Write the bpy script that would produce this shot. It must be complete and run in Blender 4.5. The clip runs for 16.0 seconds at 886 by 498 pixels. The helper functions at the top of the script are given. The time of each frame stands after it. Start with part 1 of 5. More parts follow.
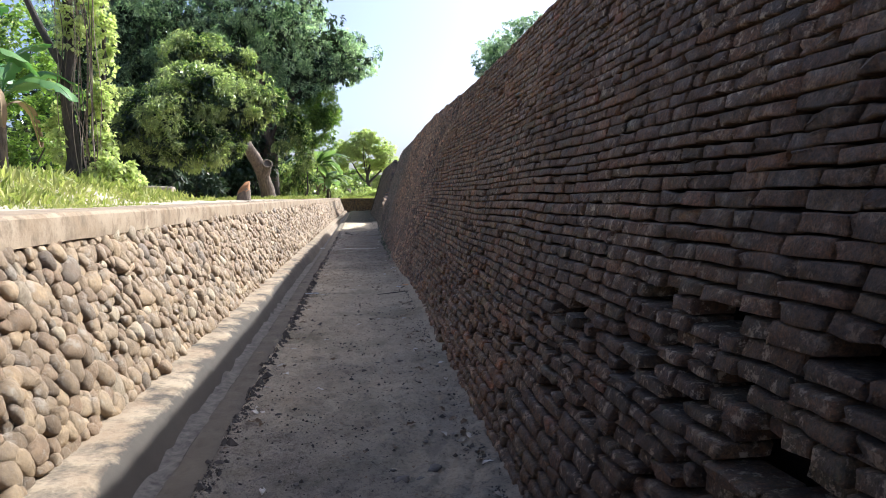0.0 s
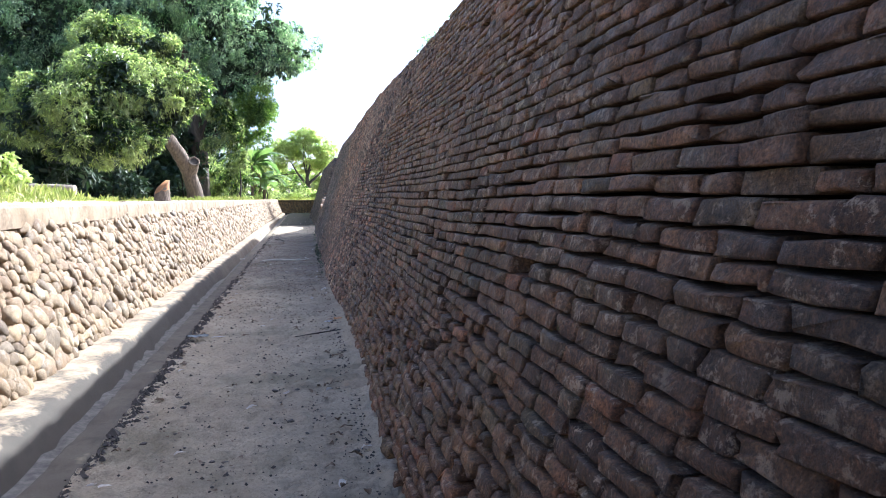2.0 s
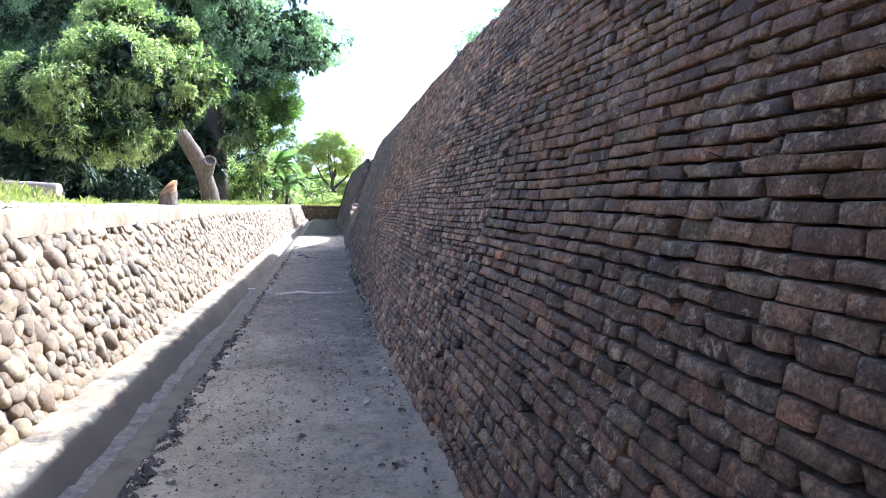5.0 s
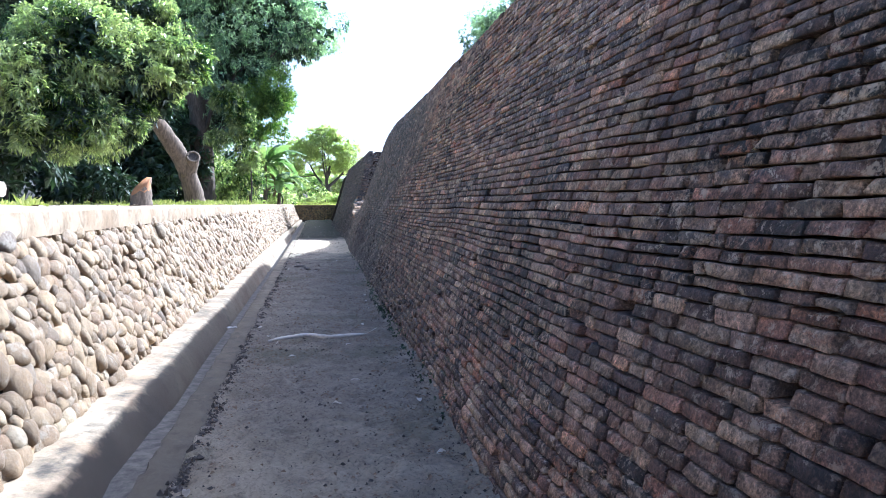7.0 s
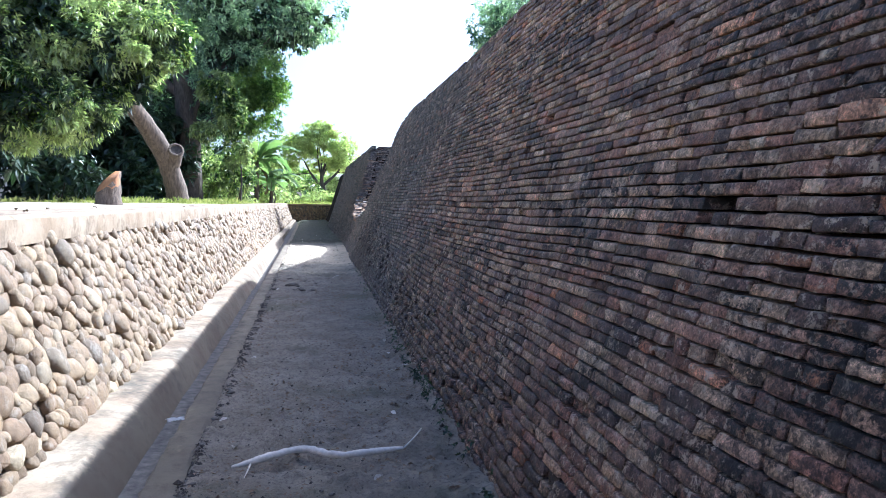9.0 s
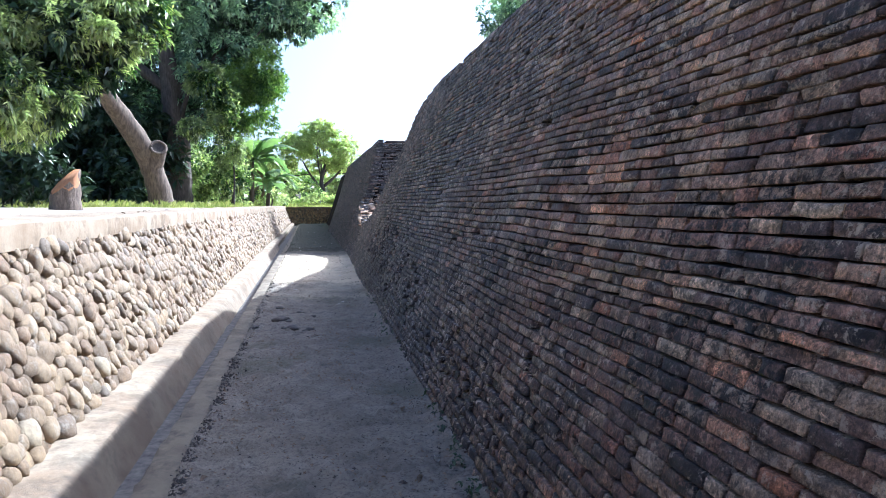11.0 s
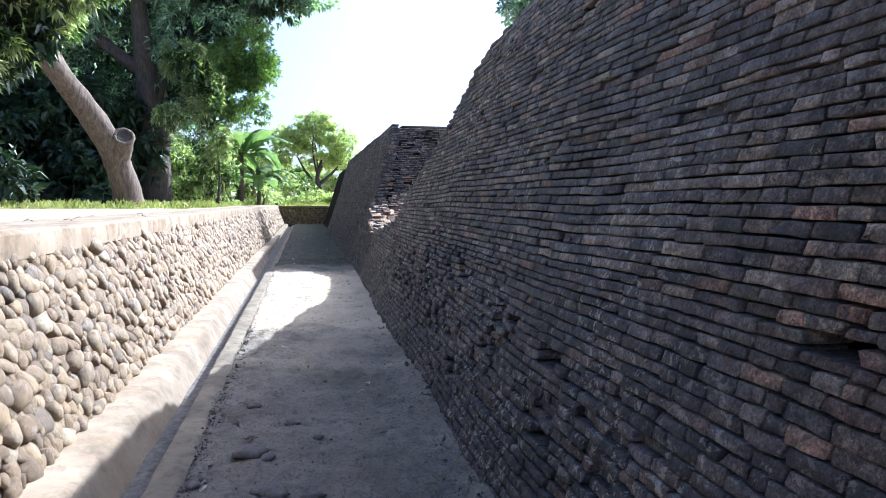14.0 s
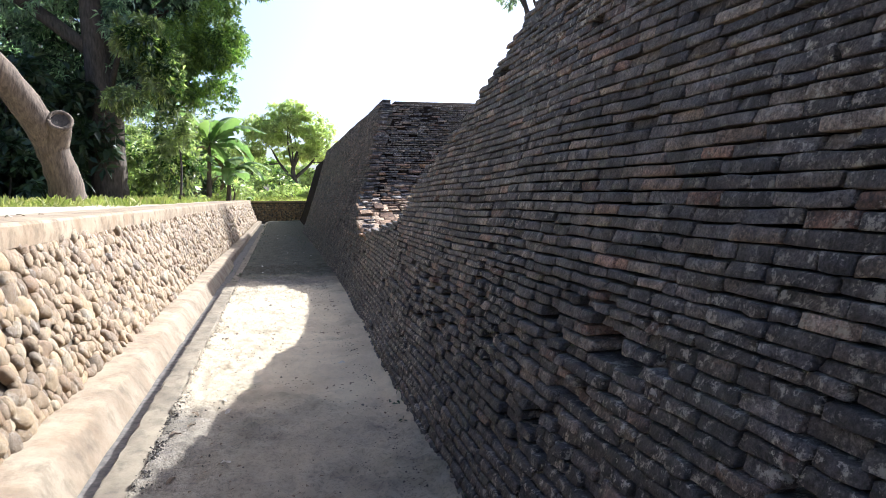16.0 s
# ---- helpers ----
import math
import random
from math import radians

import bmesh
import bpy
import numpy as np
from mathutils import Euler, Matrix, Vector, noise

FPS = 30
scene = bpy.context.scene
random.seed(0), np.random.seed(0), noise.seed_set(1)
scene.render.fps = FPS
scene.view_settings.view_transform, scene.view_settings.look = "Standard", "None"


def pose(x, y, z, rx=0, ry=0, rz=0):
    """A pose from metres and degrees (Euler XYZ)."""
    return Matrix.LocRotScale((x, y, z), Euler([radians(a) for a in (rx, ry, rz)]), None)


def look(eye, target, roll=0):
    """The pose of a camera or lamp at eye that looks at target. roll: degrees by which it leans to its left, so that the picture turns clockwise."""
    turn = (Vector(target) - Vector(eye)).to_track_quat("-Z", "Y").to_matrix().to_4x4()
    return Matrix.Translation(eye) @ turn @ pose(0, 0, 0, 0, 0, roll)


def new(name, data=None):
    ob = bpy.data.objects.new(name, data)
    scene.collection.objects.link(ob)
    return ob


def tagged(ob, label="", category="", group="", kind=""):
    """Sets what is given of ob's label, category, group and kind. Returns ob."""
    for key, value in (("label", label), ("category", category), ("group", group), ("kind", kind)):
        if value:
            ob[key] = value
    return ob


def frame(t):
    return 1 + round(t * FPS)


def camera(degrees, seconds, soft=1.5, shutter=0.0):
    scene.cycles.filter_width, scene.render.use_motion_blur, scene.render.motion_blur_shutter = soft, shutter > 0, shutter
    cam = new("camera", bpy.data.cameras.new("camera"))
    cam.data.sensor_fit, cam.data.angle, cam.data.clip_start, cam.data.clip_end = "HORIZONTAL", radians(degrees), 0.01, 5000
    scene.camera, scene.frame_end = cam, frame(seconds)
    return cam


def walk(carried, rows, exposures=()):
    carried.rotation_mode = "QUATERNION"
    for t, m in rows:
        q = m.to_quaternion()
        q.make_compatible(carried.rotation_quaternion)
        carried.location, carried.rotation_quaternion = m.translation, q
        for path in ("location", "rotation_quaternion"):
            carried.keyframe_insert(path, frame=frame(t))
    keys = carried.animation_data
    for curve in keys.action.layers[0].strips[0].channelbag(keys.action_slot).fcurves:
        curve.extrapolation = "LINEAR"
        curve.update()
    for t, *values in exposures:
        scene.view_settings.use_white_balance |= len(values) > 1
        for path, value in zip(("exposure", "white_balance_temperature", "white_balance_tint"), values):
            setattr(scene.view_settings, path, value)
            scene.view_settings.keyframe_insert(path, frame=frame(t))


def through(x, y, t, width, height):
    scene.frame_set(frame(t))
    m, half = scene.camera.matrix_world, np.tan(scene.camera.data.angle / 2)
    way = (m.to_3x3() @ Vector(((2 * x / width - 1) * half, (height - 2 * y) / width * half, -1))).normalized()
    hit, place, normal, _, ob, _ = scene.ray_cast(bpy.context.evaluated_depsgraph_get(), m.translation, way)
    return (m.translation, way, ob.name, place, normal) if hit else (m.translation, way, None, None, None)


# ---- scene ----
cam = camera(64.5, 16.0, soft=0.6)
# seconds, eye, target, roll
PATH = [
    (0, (0.063, 1.093, 1.444), (0.297, 3.073, 1.293), -0.7),
    (0.5, (0.128, 1.798, 1.444), (0.382, 3.776, 1.293), -0.5),
    (1, (0.329, 2.546, 1.414), (0.681, 4.509, 1.268), -0.3),
    (1.5, (0.345, 3.389, 1.4), (0.749, 5.342, 1.256), -0.5),
    (2, (0.393, 4.211, 1.393), (0.785, 6.167, 1.247), -0.5),
    (2.5, (0.375, 5.032, 1.382), (0.783, 6.986, 1.248), 0.2),
    (3, (0.386, 5.822, 1.388), (0.853, 7.762, 1.248), -0.4),
    (3.5, (0.354, 6.746, 1.388), (0.818, 8.686, 1.241), -0.4),
    (4, (0.317, 7.498, 1.382), (0.759, 9.444, 1.257), 0.5),
    (4.5, (0.286, 8.396, 1.338), (0.664, 10.356, 1.212), 0.4),
    (5, (0.197, 9.153, 1.423), (0.531, 11.121, 1.299), 0.6),
    (5.2, (0.178, 9.519, 1.394), (0.503, 11.489, 1.269), 0.4),
    (7.3, (-0.071, 13.607, 1.385), (0.288, 15.57, 1.255), -0.1),
    (7.5, (-0.081, 14.003, 1.389), (0.279, 15.965, 1.241), 0.2),
    (8, (-0.101, 14.779, 1.445), (0.246, 16.743, 1.304), -0.1),
    (8.2, (-0.118, 15.009, 1.446), (0.242, 16.972, 1.317), 0.4),
    (10.3, (-0.007, 18.6, 1.495), (0.378, 20.558, 1.364), 0.5),
    (10.5, (0.015, 18.895, 1.478), (0.381, 20.857, 1.348), -0.1),
    (11, (-0.045, 19.673, 1.471), (0.327, 21.635, 1.346), 0.2),
    (11.5, (-0.068, 20.381, 1.471), (0.312, 22.341, 1.348), 0.2),
    (12, (-0.11, 21.221, 1.484), (0.263, 23.182, 1.356), 0.4),
    (12.5, (-0.169, 21.947, 1.491), (0.209, 23.908, 1.37), 0.4),
    (13, (-0.152, 22.799, 1.508), (0.221, 24.76, 1.387), 0.5),
    (13.5, (-0.156, 23.546, 1.542), (0.227, 25.505, 1.42), 0.4),
    (14, (-0.086, 24.381, 1.549), (0.3, 26.339, 1.418), 0.2),
    (14.5, (-0.052, 25.176, 1.562), (0.398, 27.121, 1.437), 0.2),
    (15, (-0.034, 26.065, 1.548), (0.433, 28.005, 1.405), 0.1),
    (15.5, (-0.035, 26.888, 1.56), (0.432, 28.828, 1.429), -0.3),
    (16, (0.032, 27.801, 1.537), (0.479, 29.745, 1.388), -0.3),
]
EXPOSURES = [(0, 0.82, 5520, 10), (1, 1.22, 5260, 10), (2, 1.5, 5130, 10), (3.5, 1.8, 4950, 10), (5, 1.67, 4870, 10), (8, 1.42, 4740, 10), (12.5, 1.26, 4740, 10), (14.5, 1.2, 4960, 10), (16, 1.11, 5340, 10)]
walk(cam, [(t, look(eye, target, roll)) for t, eye, target, roll in PATH], EXPOSURES)

# ---------- world, sun ----------
SUN_DIR = Vector((0.966, 0.66, 1.0)).normalized()
world = bpy.data.worlds.new("world")
scene.world = world
world.use_nodes = True
wt = world.node_tree
sky = wt.nodes.new("ShaderNodeTexSky")
sky.sky_type = "NISHITA"
sky.sun_disc = False
sky.sun_elevation = math.asin(SUN_DIR.z)
sky.sun_rotation = math.atan2(SUN_DIR.x, SUN_DIR.y)
sky.air_density, sky.dust_density, sky.ozone_density = 0.6, 4.2, 0.4
wt.links.new(sky.outputs[0], wt.nodes["Background"].inputs[0])
wt.nodes["Background"].inputs[1].default_value = 0.15
sun_data = bpy.data.lights.new("sun", "SUN")
sun_data.energy, sun_data.angle, sun_data.color = 5.0, radians(0.6), (1.0, 0.93, 0.82)
sun = new("sun", sun_data)
sun.matrix_world = look(SUN_DIR * 60, (0, 0, 0))

# ---------- materials ----------
class Nodes:
    """A small wrapper to write node trees in few lines."""

    def __init__(self, name):
        self.mat = bpy.data.materials.new(name)
        self.mat.use_nodes = True
        self.t = self.mat.node_tree
        self.bsdf = self.t.nodes["Principled BSDF"]

    def put(self, value, socket):
        if isinstance(value, bpy.types.NodeSocket):
            self.t.links.new(value, socket)
        elif isinstance(value, (tuple, list)) and len(value) == 3 and socket.type == "RGBA":
            socket.default_value = (*value, 1)
        else:
            socket.default_value = value

    def node(self, kind, ins=()):
        n = self.t.nodes.new(kind)
        for k, v in dict(ins).items():
            self.put(v, n.inputs[k])
        return n

    def pos(self, scale=(1, 1, 1)):
        g = self.node("ShaderNodeNewGeometry").outputs["Position"]
        return self.node("ShaderNodeMapping", {"Vector": g, "Scale": scale}).outputs[0]

    def noise(self, scale, detail=4, rough=0.55, vec=None, out="Fac"):
        return self.node("ShaderNodeTexNoise", {"Vector": vec or self.pos(), "Scale": scale, "Detail": detail, "Roughness": rough}).outputs[out]

    def ramp(self, fac, *stops):
        n = self.node("ShaderNodeValToRGB", {"Fac": fac})
        e = n.color_ramp.elements
        while len(e) < len(stops):
            e.new(0.5)
        for el, (p, c) in zip(e, stops):
            el.position, el.color = p, (*c, 1) if isinstance(c, (tuple, list)) else (c, c, c, 1)
        return n.outputs[0]

    def mix(self, fac, a, b, blend="MIX"):
        n = self.node("ShaderNodeMix")
        n.data_type, n.blend_type = "RGBA", blend
        self.put(fac, n.inputs[0]), self.put(a, n.inputs[6]), self.put(b, n.inputs[7])
        return n.outputs[2]

    def math(self, op, a, b=0.0):
        n = self.node("ShaderNodeMath")
        n.operation = op
        self.put(a, n.inputs[0]), self.put(b, n.inputs[1])
        return n.outputs[0]

    def random(self):
        """One number for each piece, be it an object or an island of a joined mesh."""
        a = self.node("ShaderNodeObjectInfo").outputs["Random"]
        b = self.node("ShaderNodeNewGeometry").outputs["Random Per Island"]
        return self.math("FRACT", self.math("ADD", a, b))

    def finish(self, colour, rough=0.85, bump=None, strength=0.4, distance=0.01, **extra):
        self.put(colour, self.bsdf.inputs["Base Color"])
        self.put(rough, self.bsdf.inputs["Roughness"])
        for k, v in extra.items():
            self.put(v, self.bsdf.inputs[k.replace("_", " ")])
        if bump is not None:
            b = self.node("ShaderNodeBump", {"Height": bump, "Strength": strength, "Distance": distance})
            self.t.links.new(b.outputs[0], self.bsdf.inputs["Normal"])
        return self.mat


def brick_material(name, sun_toned=False):
    n = Nodes(name)
    rnd = n.random()
    rnd2 = n.math("FRACT", n.math("MULTIPLY", rnd, 17.31))
    y = n.node("ShaderNodeSeparateXYZ", {"Vector": n.node("ShaderNodeNewGeometry").outputs["Position"]}).outputs[1]
    # warmer, paler copy of the brick, with the sun on it put into colour
    if sun_toned:
        col = n.ramp(rnd, (0.0, (0.2, 0.12, 0.08)), (0.5, (0.44, 0.29, 0.18)), (1.0, (0.62, 0.46, 0.31)))
        col = n.mix(n.math("MULTIPLY", n.ramp(n.noise(9, 6, 0.7), (0.46, 0.0), (0.56, 1.0)), 0.7), col, (0.07, 0.05, 0.04))
        return n.finish(col, 0.92, n.noise(30, 7, 0.75), 1.0, 0.03, Specular_IOR_Level=0.15)
    # three ages of brick: brown, pale and patchy, grey
    brown = n.ramp(rnd, (0.0, (0.14, 0.077, 0.042)), (0.3, (0.2, 0.105, 0.053)), (0.5, (0.24, 0.13, 0.064)), (0.66, (0.205, 0.12, 0.06)), (0.8, (0.24, 0.115, 0.056)), (0.9, (0.19, 0.13, 0.065)), (0.95, (0.165, 0.122, 0.07)), (1.0, (0.38, 0.14, 0.055)))
    pale = n.ramp(rnd, (0.0, (0.10, 0.068, 0.06)), (0.16, (0.17, 0.105, 0.085)), (0.34, (0.30, 0.19, 0.14)), (0.46, (0.33, 0.17, 0.122)), (0.58, (0.27, 0.195, 0.155)), (0.72, (0.44, 0.325, 0.225)), (0.84, (0.37, 0.23, 0.17)), (0.93, (0.52, 0.42, 0.31)), (1.0, (0.46, 0.19, 0.095)))
    grey = n.ramp(rnd, (0.0, (0.075, 0.062, 0.058)), (0.5, (0.125, 0.104, 0.096)), (0.75, (0.165, 0.128, 0.108)), (0.9, (0.29, 0.22, 0.17)), (1.0, (0.23, 0.12, 0.08)))
    wobble = n.math("MULTIPLY", n.math("SUBTRACT", n.noise(0.5, 3), 0.5), 9.0)
    yy = n.math("ADD", y, wobble)
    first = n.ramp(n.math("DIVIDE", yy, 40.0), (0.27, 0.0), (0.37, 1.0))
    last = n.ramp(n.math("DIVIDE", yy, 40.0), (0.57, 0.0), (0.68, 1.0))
    # lichen weakened on the far stretch, putting haze into the colour
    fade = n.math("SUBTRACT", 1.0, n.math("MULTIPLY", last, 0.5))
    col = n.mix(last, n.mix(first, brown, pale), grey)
    # each brick has its own shade, and cloudy faces
    col = n.mix(1.0, col, n.mix(first, n.ramp(rnd2, (0.0, 0.58), (0.5, 0.78), (1.0, 1.02)), n.ramp(rnd2, (0.0, 0.55), (0.5, 0.8), (1.0, 1.12))), "MULTIPLY")
    col = n.mix(1.0, col, n.ramp(n.noise(8, 9, 0.7), (0.3, 0.5), (0.5, 1.12), (0.7, 2.1)), "MULTIPLY")
    # red cores laid bare where the skin has flaked
    rust = n.math("MULTIPLY", n.ramp(n.noise(5.5, 6, 0.62, n.pos((1, 1, 1.7))), (0.61, 0.0), (0.65, 0.45)), n.ramp(rnd2, (0.45, 0.0), (0.7, 1.0)))
    col = n.mix(n.math("MULTIPLY", rust, n.math("SUBTRACT", 1.0, n.math("MULTIPLY", last, 0.6))), col, (0.33, 0.115, 0.05))
    olive = n.math("MULTIPLY", n.ramp(n.noise(3.2, 6, 0.65), (0.5, 0.0), (0.62, 0.32)), n.math("SUBTRACT", 1.0, first))
    col = n.mix(olive, col, (0.12, 0.108, 0.052))
    # dark brown towards the near end of the wall, gone past the seam
    near_dark = n.ramp(n.math("DIVIDE", n.math("ADD", yy, 6.0), 40.0), (0.2, 1.0), (0.31, 0.42), (0.37, 0.36), (0.46, 0.3), (0.52, 0.24), (0.57, 0.0))
    col = n.mix(n.math("MULTIPLY", near_dark, 0.94), col, (0.028, 0.0158, 0.009))
    # black lichen: blotches over many bricks, stronger on some of them, broken up into specks
    blot = n.ramp(n.noise(1.5, 6, 0.66, n.pos((1, 0.6, 1.6))), (0.45, 0.0), (0.56, 1.0))
    own = n.ramp(rnd2, (0.25, 1.0), (0.75, 0.68))
    fine = n.ramp(n.noise(21, 10, 0.8), (0.455, 0.03), (0.525, 1.0))
    dirt = n.math("MULTIPLY", n.math("MULTIPLY", n.math("ADD", n.math("MULTIPLY", blot, 0.75), 0.38), own), fine)
    dirt = n.math("MULTIPLY", dirt, n.math("MULTIPLY", n.math("ADD", n.math("MULTIPLY", first, 0.5), 0.5), fade))
    col = n.mix(dirt, col, (0.018, 0.015, 0.014))
    # near-black and ragged towards the ground, on the bricks beyond the seam
    z = n.node("ShaderNodeSeparateXYZ", {"Vector": n.node("ShaderNodeNewGeometry").outputs["Position"]}).outputs[2]
    low_dark = n.ramp(n.math("ADD", n.math("MULTIPLY", z, 0.3), n.math("MULTIPLY", n.noise(0.9, 6, 0.68, n.pos((1, 0.7, 1))), 0.9)), (0.54, 1.0), (0.84, 0.0))
    low_dark = n.math("MULTIPLY", low_dark, n.ramp(n.math("DIVIDE", yy, 40.0), (0.42, 0.0), (0.56, 0.95)))
    col = n.mix(n.math("MULTIPLY", low_dark, n.ramp(n.noise(22, 8, 0.75), (0.4, 0.45), (0.56, 1.0))), col, (0.02, 0.019, 0.022))
    col = n.mix(1.0, col, n.ramp(n.noise(80, 7, 0.8), (0.36, 0.3), (0.5, 1.0), (0.66, 2.1)), "MULTIPLY")
    speck = n.math("MULTIPLY", n.ramp(n.noise(48, 7, 0.7), (0.54, 0.0), (0.6, 0.75)), n.ramp(n.noise(6, 4, 0.6), (0.42, 0.1), (0.6, 1.0)))
    col = n.mix(n.math("MULTIPLY", speck, n.math("ADD", n.math("MULTIPLY", first, 0.6), 0.3)), col, (0.03, 0.027, 0.026))
    # pale lime bloom
    lime = n.math("MULTIPLY", n.ramp(n.noise(17, 9, 0.8), (0.54, 0.0), (0.585, 1.0)), n.ramp(n.noise(0.9, 4, 0.6), (0.42, 0.2), (0.58, 1.0)))
    lime = n.math("MULTIPLY", lime, n.math("ADD", n.math("MULTIPLY", first, 0.22), 0.5))
    col = n.mix(lime, col, (0.58, 0.5, 0.41))
    # paler along the edges, in broken streaks
    edge = n.ramp(n.node("ShaderNodeNewGeometry").outputs["Pointiness"], (0.53, 0.0), (0.6, 1.0))
    edge = n.math("MULTIPLY", edge, n.ramp(n.noise(26, 6, 0.72), (0.47, 0.0), (0.6, 0.5)))
    col = n.mix(edge, col, (0.4, 0.34, 0.27))
    # moss
    moss = n.math("MULTIPLY", n.ramp(n.noise(1.1, 5, 0.6, n.pos((1, 1, 0.7))), (0.56, 0.0), (0.68, 1.0)), n.ramp(n.noise(30, 4), (0.4, 0.0), (0.65, 1.0)))
    col = n.mix(n.math("MULTIPLY", moss, 0.35), col, (0.06, 0.07, 0.035))
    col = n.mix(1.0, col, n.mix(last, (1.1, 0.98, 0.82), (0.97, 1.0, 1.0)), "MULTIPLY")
    grain = n.mix(0.35, n.noise(19, 9, 0.74), n.noise(110, 4, 0.75))
    return n.finish(col, n.ramp(n.noise(12, 3), (0.3, 0.46), (0.7, 0.85)), grain, 0.95, 0.03, Specular_IOR_Level=0.45)


def core_material():
    n = Nodes("mortar_dark")
    col = n.ramp(n.noise(18, 6, 0.7), (0.3, (0.012, 0.009, 0.007)), (0.7, (0.04, 0.028, 0.021)))
    return n.finish(col, 0.97, n.noise(25, 7, 0.75), 1.0, 0.05, Specular_IOR_Level=0.05)


def cobble_material():
    n = Nodes("river_stone")
    rnd = n.random()
    col = n.ramp(rnd, (0.0, (0.19, 0.132, 0.077)), (0.2, (0.35, 0.26, 0.158)), (0.4, (0.275, 0.185, 0.108)), (0.6, (0.39, 0.295, 0.18)), (0.8, (0.425, 0.305, 0.172)), (0.92, (0.18, 0.137, 0.097)), (1.0, (0.58, 0.48, 0.32)))
    col = n.mix(1.0, col, n.ramp(n.noise(11, 8, 0.7), (0.3, 0.68), (0.5, 1.0), (0.72, 1.35)), "MULTIPLY")
    col = n.mix(n.math("MULTIPLY", n.ramp(n.noise(26, 6, 0.7), (0.46, 0.0), (0.6, 1.0)), 0.3), col, (0.17, 0.13, 0.09))
    col = n.mix(n.math("MULTIPLY", n.ramp(n.noise(9, 5, 0.7), (0.55, 0.0), (0.66, 1.0)), 0.5), col, (0.5, 0.46, 0.39))
    col = n.mix(1.0, col, (0.93, 0.9, 0.85), "MULTIPLY")
    return n.finish(col, n.ramp(n.noise(15, 3), (0.3, 0.5), (0.7, 0.8)), n.mix(0.5, n.noise(24, 8, 0.75), n.noise(80, 6, 0.75)), 1.0, 0.03)


def mortar_material():
    n = Nodes("sandy_mortar")
    col = n.ramp(n.noise(12, 6, 0.65), (0.3, (0.085, 0.066, 0.047)), (0.7, (0.22, 0.175, 0.122)))
    return n.finish(col, 0.95, n.noise(50, 6, 0.7), 0.8, 0.02)


def concrete_material(name, base, stain, streak=0.5, algae_shade=0.0):
    n = Nodes(name)
    col = n.mix(n.ramp(n.noise(2.2, 6, 0.65), (0.38, 0.0), (0.66, 1.0)), base, stain)
    col = n.mix(n.math("MULTIPLY", n.ramp(n.noise(5, 7, 0.7, n.pos((1.4, 1.0, 0.8))), (0.5, 0.0), (0.68, 1.0)), streak), col, tuple(c * 0.45 for c in stain))
    col = n.mix(n.math("MULTIPLY", n.ramp(n.noise(38, 5, 0.7), (0.5, 0.0), (0.75, 1.0)), 0.35), col, tuple(c * 0.5 for c in base))
    # algae stain, doubling as painted shade on low faces of the near stretch
    if algae_shade:
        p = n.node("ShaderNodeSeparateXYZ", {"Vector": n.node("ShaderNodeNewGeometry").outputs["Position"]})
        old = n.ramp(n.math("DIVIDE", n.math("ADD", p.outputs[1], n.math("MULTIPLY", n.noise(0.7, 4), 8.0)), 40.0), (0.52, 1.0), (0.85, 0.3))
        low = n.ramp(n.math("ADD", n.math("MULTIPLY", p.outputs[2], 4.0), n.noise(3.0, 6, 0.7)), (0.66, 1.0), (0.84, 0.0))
        col = n.mix(n.math("MULTIPLY", n.math("MULTIPLY", old, low), algae_shade), col, (0.038, 0.034, 0.028))
    return n.finish(col, 0.9, n.mix(0.5, n.noise(30, 7, 0.7), n.noise(140, 3)), 0.7, 0.01)


